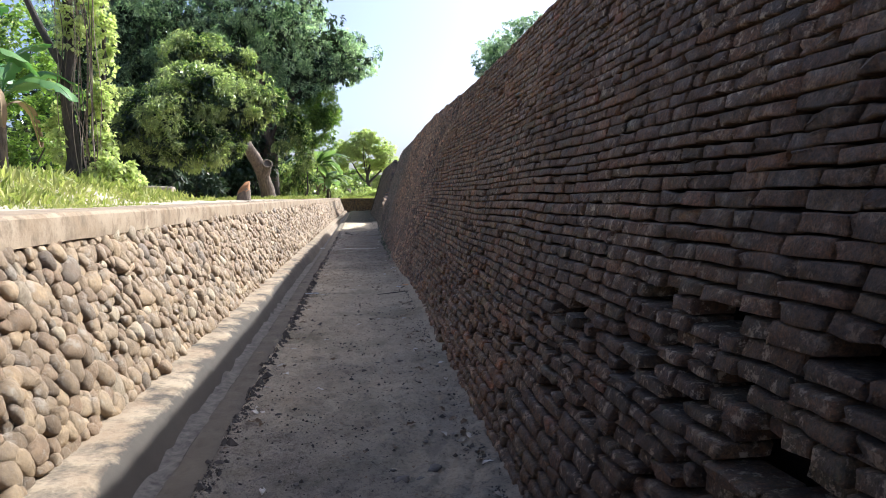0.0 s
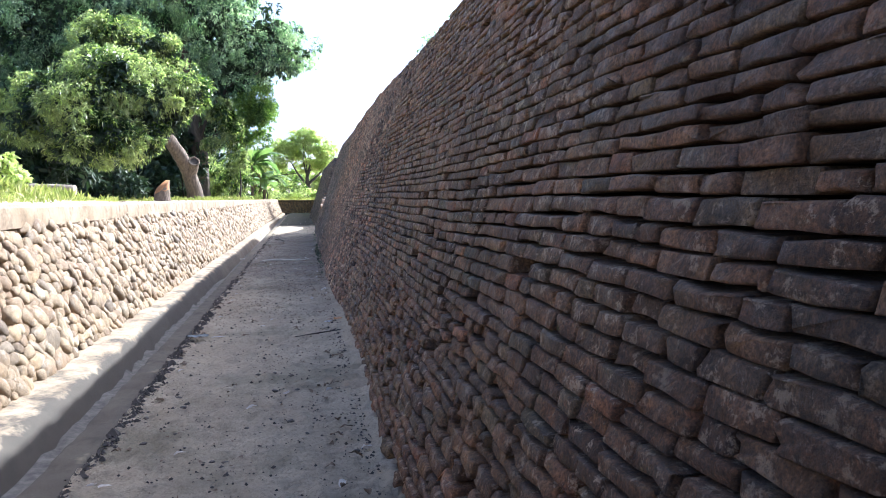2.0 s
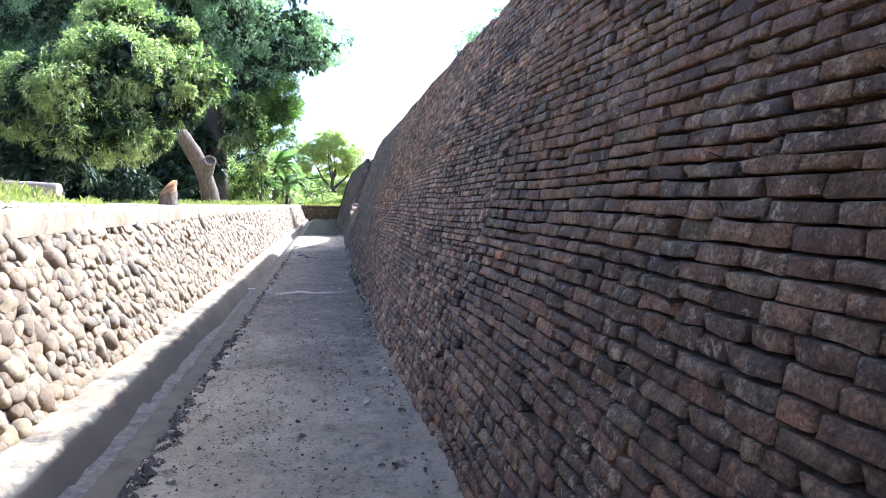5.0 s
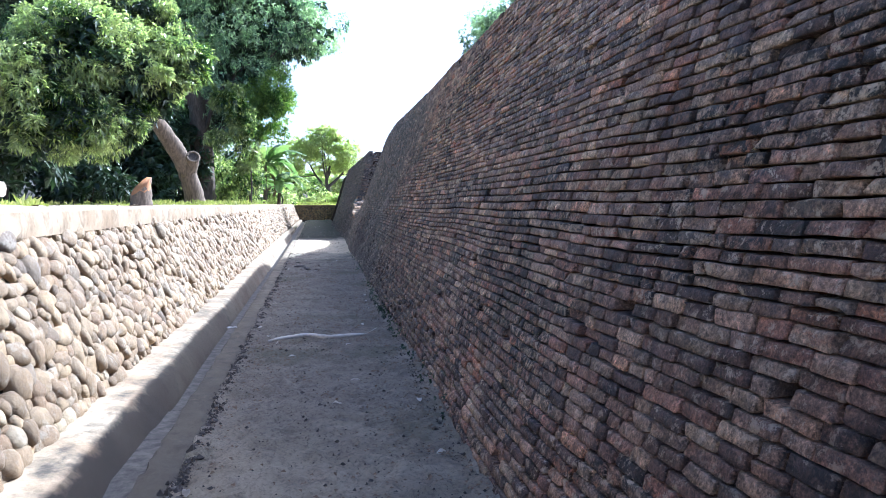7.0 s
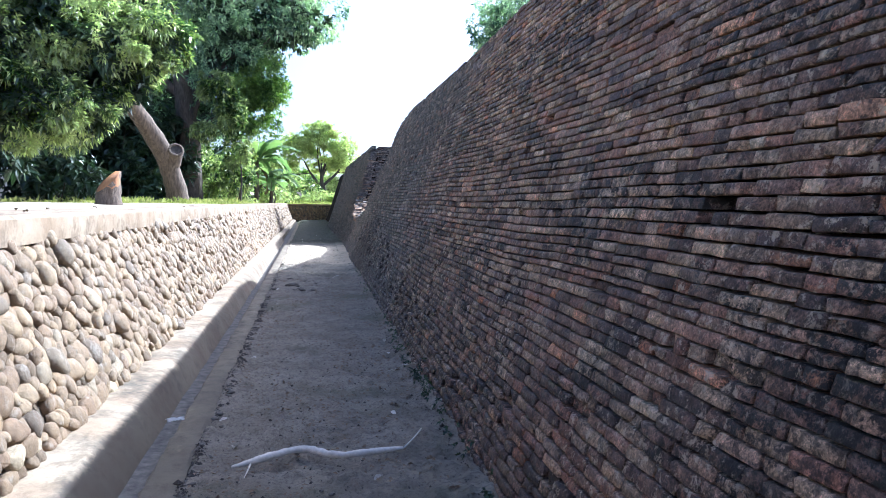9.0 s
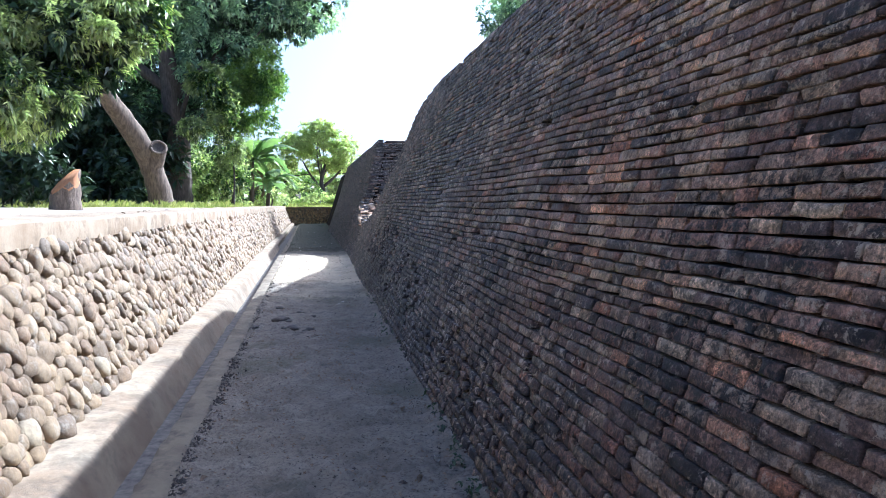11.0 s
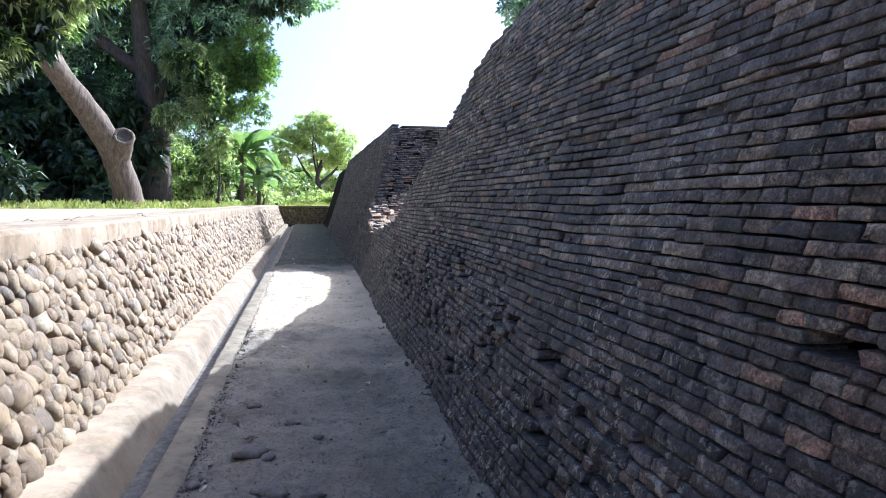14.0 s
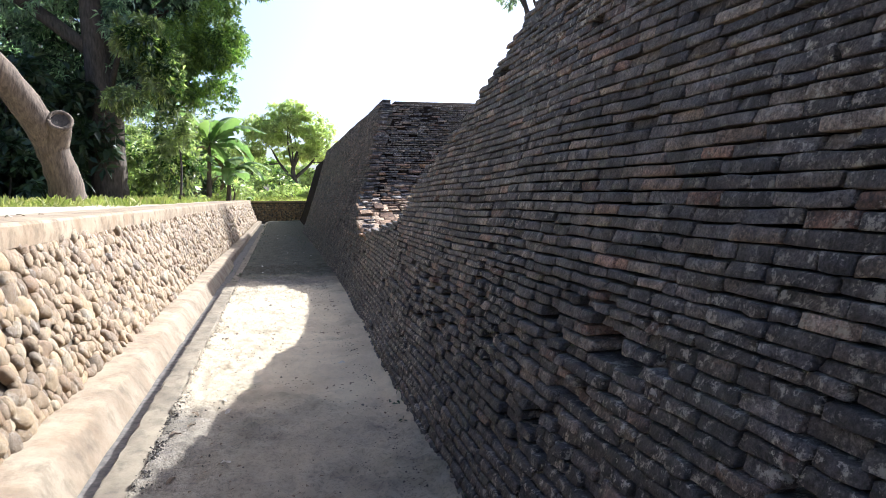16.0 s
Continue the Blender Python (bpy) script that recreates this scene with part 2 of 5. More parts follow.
def soil_material():
    n = Nodes("trodden_soil")
    # pale cream base: the sun patch below the breach is put into the colour
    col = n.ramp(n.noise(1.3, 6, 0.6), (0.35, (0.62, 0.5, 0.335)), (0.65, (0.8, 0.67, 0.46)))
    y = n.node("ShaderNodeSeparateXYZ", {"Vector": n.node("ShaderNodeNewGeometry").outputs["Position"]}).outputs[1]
    # damp and unlit stretches darkened in colour, left out over the sun patch
    damp_unlit = n.ramp(n.math("DIVIDE", n.math("ADD", y, n.math("MULTIPLY", n.math("SUBTRACT", n.noise(0.6, 4), 0.5), 10.0)), 60.0), (0.065, 1.0), (0.125, 0.45), (0.22, 0.34), (0.3, 0.92), (0.47, 0.97), (0.515, 0.85), (0.555, 0.0), (0.66, 0.0), (0.70, 1.0))
    col = n.mix(n.math("MULTIPLY", damp_unlit, 0.85), col, n.ramp(n.noise(2.1, 6, 0.65), (0.35, (0.12, 0.106, 0.09)), (0.65, (0.27, 0.237, 0.2))))
    col = n.mix(n.math("MULTIPLY", n.ramp(n.noise(7, 7, 0.7), (0.5, 0.0), (0.66, 1.0)), n.math("ADD", n.math("MULTIPLY", damp_unlit, 0.45), 0.15)), col, (0.13, 0.115, 0.10))
    col = n.mix(n.math("MULTIPLY", n.ramp(n.noise(42, 7, 0.75), (0.5, 0.0), (0.62, 1.0)), n.math("ADD", n.math("MULTIPLY", damp_unlit, 0.5), 0.1)), col, (0.07, 0.062, 0.055))
    col = n.mix(n.math("MULTIPLY", n.ramp(n.noise(0.8, 4, 0.6), (0.54, 0.0), (0.66, 1.0)), 0.45), col, (0.12, 0.12, 0.07))
    moss = n.ramp(n.math("DIVIDE", n.math("ADD", y, n.noise(1.5, 4)), 60.0), (0.69, 0.0), (0.715, 1.0))
    col = n.mix(n.math("MULTIPLY", moss, 0.85), col, n.ramp(n.noise(4, 6, 0.7), (0.4, (0.035, 0.04, 0.02)), (0.65, (0.10, 0.09, 0.06))))
    return n.finish(col, 0.97, n.mix(0.5, n.noise(14, 9, 0.74), n.noise(60, 6, 0.75)), 1.0, 0.055)


def bark_material(name, dark, light):
    n = Nodes(name)
    v = n.pos((1, 1, 0.25))
    col = n.ramp(n.noise(11, 7, 0.7, v), (0.32, dark), (0.7, light))
    col = n.mix(n.math("MULTIPLY", n.ramp(n.noise(2.4, 4), (0.5, 0.0), (0.65, 1.0)), 0.4), col, tuple(c * 0.55 for c in light))
    return n.finish(col, 0.92, n.noise(16, 8, 0.7, v), 0.9, 0.05)


def leaf_material(name, *stops, gloss=0.5, through=0.35, shine=0.5):
    n = Nodes(name)
    col = n.ramp(n.random(), *stops)
    col = n.mix(n.math("MULTIPLY", n.ramp(n.noise(0.55, 3), (0.4, 0.0), (0.65, 1.0)), 0.45), col, tuple(c * 1.25 for c in stops[-1][1]))
    n.finish(col, gloss, Specular_IOR_Level=shine)
    tr = n.node("ShaderNodeBsdfTranslucent", {"Color": n.mix(1.0, col, (1.15, 1.4, 0.75), "MULTIPLY")})
    add = n.node("ShaderNodeMixShader", {0: through, 1: n.bsdf.outputs[0], 2: tr.outputs[0]})
    n.t.links.new(add.outputs[0], n.t.nodes["Material Output"].inputs[0])
    return n.mat


def plain_material(name, a, b, scale=20, rough=0.85, strength=0.3):
    n = Nodes(name)
    g = n.noise(scale, 6, 0.65)
    return n.finish(n.ramp(g, (0.3, a), (0.7, b)), rough, g, strength, 0.01)


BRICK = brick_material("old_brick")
SUN_BRICK = brick_material("sun_toned_brick", True)
CORE = core_material()
COBBLE = cobble_material()
MORTAR = mortar_material()
COPING = concrete_material("coping_concrete", (0.36, 0.28, 0.185), (0.22, 0.152, 0.085), 0.85)
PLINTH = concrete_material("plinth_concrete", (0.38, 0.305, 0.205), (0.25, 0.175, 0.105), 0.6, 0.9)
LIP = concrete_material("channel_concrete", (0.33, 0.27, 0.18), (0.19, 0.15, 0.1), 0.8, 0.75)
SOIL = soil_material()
EARTH = plain_material("dry_earth", (0.30, 0.25, 0.17), (0.5, 0.44, 0.34), 3.0, 0.97)
BARK = bark_material("grey_bark", (0.055, 0.04, 0.03), (0.24, 0.18, 0.13))
BARK_MID = bark_material("brown_grey_bark", (0.04, 0.032, 0.025), (0.17, 0.13, 0.1))
BARK_DARK = bark_material("dark_bark", (0.03, 0.024, 0.02), (0.1, 0.08, 0.065))
# dark silt; also puts shade into the drain floor and end wall colour
SILT = plain_material("dark_silt", (0.065, 0.058, 0.05), (0.2, 0.178, 0.152), 14, 0.95, 0.8)
CUT = plain_material("cut_wood", (0.30, 0.13, 0.055), (0.47, 0.24, 0.11), 12)
WOOD = plain_material("weathered_log", (0.19, 0.145, 0.11), (0.4, 0.33, 0.26), 14)
# the lightest stops put sunlit glints of the leaves into the colour
MANGO = leaf_material("mango_leaf", (0.0, (0.028, 0.055, 0.022)), (0.45, (0.048, 0.085, 0.026)), (0.74, (0.115, 0.17, 0.042)), (0.89, (0.35, 0.4, 0.09)), (1.0, (0.76, 0.75, 0.42)), gloss=0.22, through=0.5, shine=1.0)
# lightened and blued for haze; the last stop paints glints
DARKLEAF = leaf_material("dark_leaf", (0.0, (0.032, 0.07, 0.062)), (0.48, (0.10, 0.165, 0.125)), (0.78, (0.24, 0.33, 0.21)), (1.0, (0.72, 0.79, 0.62)), gloss=0.22, through=0.52, shine=1.0)
# lighter leaf copy, with the sun on it put into the colour
SUNLEAF = leaf_material("sun_toned_leaf", (0.0, (0.035, 0.075, 0.022)), (0.5, (0.10, 0.17, 0.04)), (1.0, (0.36, 0.44, 0.11)), gloss=0.28, through=0.5, shine=0.8)
# darker leaf: the shade under and inside the crowns is put into its colour
UNDERLEAF = leaf_material("shade_toned_leaf", (0.0, (0.016, 0.03, 0.02)), (0.7, (0.03, 0.055, 0.028)), (1.0, (0.06, 0.09, 0.035)), gloss=0.4, through=0.15)
# pale leaf; for the far trees, haze is put into this colour too
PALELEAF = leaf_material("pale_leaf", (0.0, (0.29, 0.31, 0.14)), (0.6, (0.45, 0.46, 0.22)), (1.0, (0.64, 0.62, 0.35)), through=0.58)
NEARBANANA = leaf_material("broad_banana_leaf", (0.0, (0.04, 0.12, 0.04)), (0.7, (0.08, 0.19, 0.06)), (1.0, (0.2, 0.32, 0.10)), gloss=0.45, through=0.3)
BANANA = leaf_material("banana_leaf", (0.0, (0.08, 0.13, 0.06)), (0.7, (0.15, 0.22, 0.09)), (1.0, (0.3, 0.36, 0.15)), gloss=0.35, through=0.4)
DRYBANANA = leaf_material("dry_banana_leaf", (0.0, (0.14, 0.095, 0.055)), (1.0, (0.26, 0.185, 0.10)), gloss=0.8, through=0.08)
GRASS = leaf_material("grass_blade", (0.0, (0.15, 0.18, 0.04)), (0.6, (0.28, 0.30, 0.075)), (1.0, (0.46, 0.42, 0.17)), gloss=0.6)
LITTER = plain_material("dry_leaf_litter", (0.13, 0.085, 0.05), (0.32, 0.24, 0.16), 30)
PALE = plain_material("bleached_twig", (0.55, 0.5, 0.43), (0.75, 0.7, 0.62), 40)
PAPER = plain_material("crumpled_paper", (0.6, 0.6, 0.6), (0.8, 0.8, 0.8), 30)
CLOD = plain_material("dark_clod", (0.085, 0.074, 0.063), (0.19, 0.165, 0.14), 25, 0.97, 0.8)
CRUMB = plain_material("dark_crumbs", (0.028, 0.024, 0.021), (0.115, 0.1, 0.086), 9, 0.97, 0.8)
PLASTIC = plain_material("blue_grey_plastic", (0.2, 0.23, 0.25), (0.4, 0.44, 0.46), 9, 0.3, 0.5)
ORANGE = plain_material("orange_wrapper", (0.45, 0.16, 0.02), (0.7, 0.32, 0.05), 25, 0.35, 0.4)

# ---------- building helpers ----------
RNG = np.random.default_rng(7)


def mesh_from(name, verts, face_sets, material, smooth=True):
    """A mesh from arrays; face_sets: arrays of shape (count, corners)."""
    me = bpy.data.meshes.new(name)
    verts = np.asarray(verts, dtype=np.float32)
    loops = np.concatenate([np.asarray(f).ravel() for f in face_sets]).astype(np.int32)
    totals = np.concatenate([np.full(len(f), np.asarray(f).shape[1]) for f in face_sets]).astype(np.int32)
    starts = np.concatenate([[0], np.cumsum(totals)[:-1]]).astype(np.int32)
    me.vertices.add(len(verts))
    me.vertices.foreach_set("co", verts.ravel())
    me.loops.add(len(loops))
    me.loops.foreach_set("vertex_index", loops)
    me.polygons.add(len(totals))
    me.polygons.foreach_set("loop_start", starts)
    me.polygons.foreach_set("use_smooth", np.full(len(totals), smooth))
    me.update(calc_edges=True)
    me.validate()
    me.materials.append(material)
    return me


def part(name, data, material, parent, label=""):
    """One mesh object under a thing, a part or a piece of the setting."""
    if isinstance(data, bmesh.types.BMesh):
        me = bpy.data.meshes.new(name)
        data.to_mesh(me)
        data.free()
        me.materials.append(material)
        data = me
    ob = new(name, data)
    ob.parent = parent
    if parent is not None:
        ob.matrix_parent_inverse = parent.matrix_world.inverted()
    return tagged(ob, label)


def thing(name, place, label, category, group="", kind=""):
    ob = new(name)
    ob.empty_display_size = 0.2
    ob.location = place
    ob.matrix_world = Matrix.Translation(place)
    return tagged(ob, label, category, group, kind)


def wave(y, z, s=0.0):
    """A smooth wander between about -1 and 1."""
    return (np.sin(y * 0.83 + 1.3 * z + s) + np.sin(y * 0.37 - 0.9 * z + 2.1 + 1.7 * s) + 0.6 * np.sin(y * 2.1 + 2.3 * z + 0.7 + s)) / 2.6


def sheet(name, profile, ys, material, rough=0.0, kind="structure", smooth=True):
    """A closed profile (x, z) drawn out along the stations ys, with a small wander of its surface."""
    n, m = len(profile), len(ys)
    prof = np.array(profile, float)
    v = np.zeros((m, n, 3))
    v[:, :, 0], v[:, :, 2], v[:, :, 1] = prof[None, :, 0], prof[None, :, 1], np.array(ys)[:, None]
    if rough:
        v[:, :, 0] += RNG.normal(0, rough, (m, n))
        v[:, :, 2] += RNG.normal(0, rough, (m, n))
    i, j = np.meshgrid(np.arange(m - 1), np.arange(n), indexing="ij")
    k = (j + 1) % n
    quads = np.stack([i * n + j, (i + 1) * n + j, (i + 1) * n + k, i * n + k], -1).reshape(-1, 4)
    ends = [np.arange(n)[None, :], (np.arange(n)[::-1] + (m - 1) * n)[None, :]]
    me = mesh_from(name, v.reshape(-1, 3), [quads, *ends], material, smooth)
    bm = bmesh.new()
    bm.from_mesh(me)
    bmesh.ops.recalc_face_normals(bm, faces=bm.faces)
    bm.to_mesh(me)
    bm.free()
    me.set_sharp_from_angle(angle=radians(28))
    ob = new(name, me)
    return tagged(ob, kind=kind)


def tube(path, radii, sides=10, lumps=0.0, seed=0):
    """A tapered, slightly lumpy tube along a path, as a bmesh with closed ends."""
    rnd = random.Random(seed)
    bm = bmesh.new()
    rings = []
    pts = [Vector(p) for p in path]
    for i, (p, r) in enumerate(zip(pts, radii)):
        d = (pts[min(i + 1, len(pts) - 1)] - pts[max(i - 1, 0)]).normalized()
        a = d.cross(Vector((0.3, 1, 0.1))).normalized()
        b = d.cross(a)
        ring = []
        for k in range(sides):
            w = 2 * math.pi * k / sides
            rr = r * (1 + lumps * rnd.uniform(-1, 1))
            ring.append(bm.verts.new(p + rr * (math.cos(w) * a + math.sin(w) * b)))
        rings.append(ring)
    for r0, r1 in zip(rings, rings[1:]):
        for k in range(sides):
            bm.faces.new((r0[k], r0[(k + 1) % sides], r1[(k + 1) % sides], r1[k])).smooth = True
    bm.faces.new(rings[0][::-1])
    bm.faces.new(rings[-1])
    bmesh.ops.recalc_face_normals(bm, faces=bm.faces)
    return bm


def smooth_path(points, steps=4):
    """Catmull-Rom between the points; each is (x, y, z, radius)."""
    p = [np.array(q, float) for q in points]
    p = [2 * p[0] - p[1], *p, 2 * p[-1] - p[-2]]
    out = []
    for i in range(1, len(p) - 2):
        for s in range(steps):
            t = s / steps
            out.append(0.5 * (2 * p[i] + (p[i + 1] - p[i - 1]) * t + (2 * p[i - 1] - 5 * p[i] + 4 * p[i + 1] - p[i + 2]) * t * t + (3 * p[i] - p[i - 1] - 3 * p[i + 1] + p[i + 2]) * t ** 3))
    out.append(p[-2])
    return [tuple(float(c) for c in o[:3]) for o in out], [max(0.002, float(o[3])) for o in out]


def limb(points, sides=10, lumps=0.06, seed=0, steps=4):
    path, radii = smooth_path(points, steps)
    return tube(path, radii, sides, lumps, seed)


def blades(base, along, up, length, width, droop, bend=0.15):
    """Leaves as folded blades of two triangles pairs: arrays of base points, directions, upward normals, sizes."""
    n = len(base)
    side = np.cross(along, up)
    side /= np.linalg.norm(side, axis=1)[:, None] + 1e-9
    L, Wd = length[:, None], width[:, None]
    mid = base + along * L * 0.5
    tip = base + along * L - np.array([0, 0, 1.0]) * (droop * length)[:, None]
    v = np.stack([base, mid + side * Wd + up * (bend * Wd), tip, mid - side * Wd + up * (bend * Wd)], 1).reshape(-1, 3)
    k = np.arange(n)[:, None] * 4
    quads = np.concatenate([k, k + 1, k + 2, k + 3], 1)
    return v, quads


def rosettes(centres, outward, count, size, slim, droop, rng):
    """Tufts of narrow leaves, as a fruit tree bears them at its twig ends."""
    n = len(centres)
    c = np.repeat(centres, count, 0) + rng.normal(0, size * 0.1, (n * count, 3))
    o = np.repeat(outward, count, 0)
    d = o * 0.55 + rng.normal(0, 0.62, (n * count, 3)) + np.array([0, 0, -0.12])
    d /= np.linalg.norm(d, axis=1)[:, None]
    up = rng.normal(0, 0.45, (n * count, 3)) + np.array([0, 0, 1.0]) + 0.4 * o
    up -= (up * d).sum(1)[:, None] * d
    up /= np.linalg.norm(up, axis=1)[:, None] + 1e-9
    ln = size * rng.uniform(0.6, 1.25, n * count)
    return blades(c, d, up, ln, ln * slim * rng.uniform(0.75, 1.2, n * count), droop)


def crown_mesh(name, lobes, tufts, material, size=0.34, slim=0.17, count=7, seed=1, shell=(0.55, 1.05), droop=0.25, clumps=44):
    """A crown of many leaf tufts. Each lobe (x, y, z, rx, ry, rz) bears clumps on its outside, with gaps between them."""
    rng = np.random.default_rng(seed)
    L = np.array(lobes, float)
    area = (L[:, 3] * L[:, 4] + L[:, 4] * L[:, 5] + L[:, 3] * L[:, 5])
    which = rng.choice(len(L), tufts, p=area / area.sum())
    knots = rng.normal(0, 1, (len(L), clumps, 3))
    knots /= np.linalg.norm(knots, axis=2)[:, :, None]
    reach = rng.uniform(0.35, 1.0, (len(L), clumps))
    girth = rng.uniform(0.12, 0.42, (len(L), clumps))
    k = rng.integers(0, clumps, tufts)
    d = rng.normal(0, 1, (tufts, 3))
    d /= np.linalg.norm(d, axis=1)[:, None]
    # most tufts face outwards or upwards from their clump
    out = knots[which, k] * 0.8 + np.array([0, 0, 0.35])
    flip = ((d * out).sum(1) < -0.15) & (rng.random(tufts) < 0.75)
    d[flip] *= -1
    r = rng.uniform(*shell, tufts)
    c = L[which, :3] + L[which, 3:] * (knots[which, k] * reach[which, k][:, None] + d * (girth[which, k] * r)[:, None])
    v, q = rosettes(c, d, count, size, slim, droop, rng)
    return mesh_from(name, v, [q], material, False)


# ---------- the plan ----------
Z_FACE = np.array([-0.4, 0, 0.42, 0.83, 1.2, 1.4, 1.85, 2.05, 2.75, 3.3, 3.8])
X_FACE = np.array([0.66, 0.80, 0.985, 1.125, 1.235, 1.305, 1.445, 1.51, 1.72, 1.88, 2.02])
Y_CREST = np.array([-20, 13, 18, 31.0, 31.6, 32.3, 33.0, 33.6, 34.6, 35.4, 35.9, 36.3, 37.8, 39.0, 39.6, 40.6, 41.6, 41.9, 42.75, 76.0])
Z_CREST = np.array([3.2, 3.2, 3.34, 3.33, 3.27, 3.05, 2.66, 2.33, 1.97, 1.85, 1.6, 1.22, 1.1, 1.0, 0.97, 1.2, 1.65, 2.0, 3.62, 3.62])


def face_shift(y):
    return np.interp(y, [32, 36, 41, 48, 60, 76], [0, 0.14, 0.24, 0.19, 0.12, 0.14])


def face_bulge(y, z):
    """Slow hollows and swellings along the wall, dying out towards its crest."""
    b = np.interp(y, [8, 10.5, 13, 16, 17.5, 19, 24, 27, 29, 31.5, 34], [0, 0.05, 0.05, -0.045, -0.03, 0.0, 0.02, 0.045, 0.06, 0.075, 0])
    return b * np.interp(z, [1.9, 3.0], [1, 0.25])


def face_x(y, z):
    """The brick wall's face, which leans back as it rises."""
    return np.interp(z, Z_FACE, X_FACE) + face_shift(y) + face_bulge(y, z) + 0.018 * wave(y, z * 1.5)


def crest(y):
    return np.interp(y, Y_CREST, Z_CREST) + 0.007 * wave(np.asarray(y) * 3.1, 0.0, 1.0)


X_STONE, Z_STONE = (-1.515, -1.945), (0.06, 1.18)


Z_FLANK, Y_FLANK = [0.85, 0.97, 1.2, 1.65, 2.0, 3.62], [38.9, 39.6, 40.6, 41.6, 41.9, 42.75]


# ---------- setting: brick wall ----------
def wall_core():
    ys = np.concatenate([np.arange(-9, 31, 1.0), np.arange(31, 43.2, 0.15), np.arange(43.5, 60.5, 0.5), np.arange(61, 75.6, 1.5), [75.75]])
    zs = np.linspace(0, 1, 22)
    v = np.zeros((len(ys), 25, 3))
    for i, y in enumerate(ys):
        top = crest(y) - 0.045
        z = -0.35 + zs * (top + 0.35)
        v[i, :22, 0], v[i, :22, 1], v[i, :22, 2] = face_x(y, z) + 0.27, y, z
        top -= 0.1 if 38 < y < 42.4 else 0.0
        v[i, 22], v[i, 23], v[i, 24] = (face_x(y, top) + 1.0, y, top), (5.2, y, top), (5.2, y, -0.35)
    m, n = len(ys), 25
    i, j = np.meshgrid(np.arange(m - 1), np.arange(n), indexing="ij")
    k = (j + 1) % n
    quads = np.stack([i * n + j, i * n + k, (i + 1) * n + k, (i + 1) * n + j], -1).reshape(-1, 4)
    ends = [np.arange(n)[::-1][None, :], (np.arange(n) + (m - 1) * n)[None, :]]
    ob = new("wall_brick", mesh_from("wall_brick", v.reshape(-1, 3), [quads, *ends], CORE, True))
    return tagged(ob, "old leaning fortress wall of thin weathered bricks, breached at one place", "brick wall", kind="structure")


RING = np.array([(-0.5, -0.36), (-0.472, -0.5), (0.0, -0.5), (0.472, -0.5), (0.5, -0.36), (0.5, 0.36), (0.472, 0.5), (0.0, 0.5), (-0.472, 0.5), (-0.5, 0.36)])


def brick_points(length, height, depth, worn, rng):
    """Points of bricks in their own axes (along, out, up): four rings of ten, for arrays of sizes."""
    n = len(length)
    u, w = RING[:, 0], RING[:, 1]
    P = np.zeros((n, 4, 10, 3))
    for r, (grow_u, grow_w, out) in enumerate(((0.0, 0.0, -1.0), (0.0, 0.0, -0.012), (-0.0012, -0.0009, -0.0035), (-0.0055, -0.0042, 0.0))):
        P[:, r, :, 0] = (length[:, None] + 2 * grow_u * worn[:, None]) * u
        P[:, r, :, 2] = (height[:, None] + 2 * grow_w * worn[:, None]) * w
        P[:, r, :, 1] = -depth[:, None] if out == -1.0 else out * worn[:, None]
    # one wander for the whole outline, so that the edges stay round
    for axis, s in ((0, 0.0035), (2, 0.0026), (1, 0.0028)):
        P[:, 1:, :, axis] += (rng.normal(0, s, (n, 10)) * worn[:, None])[:, None, :]
    # faces that swell or are hollowed out
    P[:, 3, [2, 7], 1] += rng.normal(0.002, 0.0035, (n, 2))
    # broken corners and rubbed ends
    which = rng.integers(0, 10, n)
    for k, (corner, sign) in enumerate((([0, 1], 1), ([3, 4], -1), ([5, 6], -1), ([8, 9], 1))):
        cut = np.where(which == k, rng.uniform(0.003, 0.015, n), 0)
        P[:, 1:, corner, 0] += (sign * cut)[:, None, None]
        P[:, 1:, corner, 1] -= (cut * 0.5)[:, None, None]
    return P


def brick_faces(n):
    k = np.arange(10)
    a = np.stack([k, (k + 1) % 10, (k + 1) % 10 + 10, k + 10], 1)
    q = np.concatenate([a, a + 10, a + 20])
    front = np.array([[30, 31, 32, 37, 38, 39], [32, 33, 34, 35, 36, 37]])
    off = (np.arange(n) * 40)[:, None, None]
    return [(q[None] + off).reshape(-1, 4), (front[None] + off).reshape(-1, 6)]


# places where bricks have crumbled or fallen out: y, z, half length, half height, how badly
DECAY = [(3.55, 0.86, 0.75, 0.2, 1.0), (4.3, 0.72, 0.5, 0.22, 0.8), (2.6, 0.78, 0.5, 0.14, 0.8), (7.7, 0.78, 0.7, 0.2, 0.75), (6.6, 0.45, 0.9, 0.3, 0.6), (9.4, 0.62, 0.7, 0.12, 0.5),
         (5.2, 0.55, 1.0, 0.35, 0.5), (28.9, 0.72, 0.5, 0.22, 0.95), (30.4, 0.95, 0.8, 0.3, 0.75), (29.4, 0.42, 0.9, 0.25, 0.7), (31.8, 0.8, 0.9, 0.3, 0.7), (27.2, 0.5, 0.8, 0.25, 0.55),
         (33.2, 0.7, 1.2, 0.35, 0.7), (24.5, 0.3, 1.6, 0.22, 0.55), (21.0, 0.2, 1.4, 0.15, 0.4), (35.2, 0.7, 1.0, 0.3, 0.6), (2.9, 0.45, 0.8, 0.25, 0.75), (8.4, 0.42, 0.8, 0.22, 0.6), (30.6, 0.5, 0.8, 0.2, 0.7)]
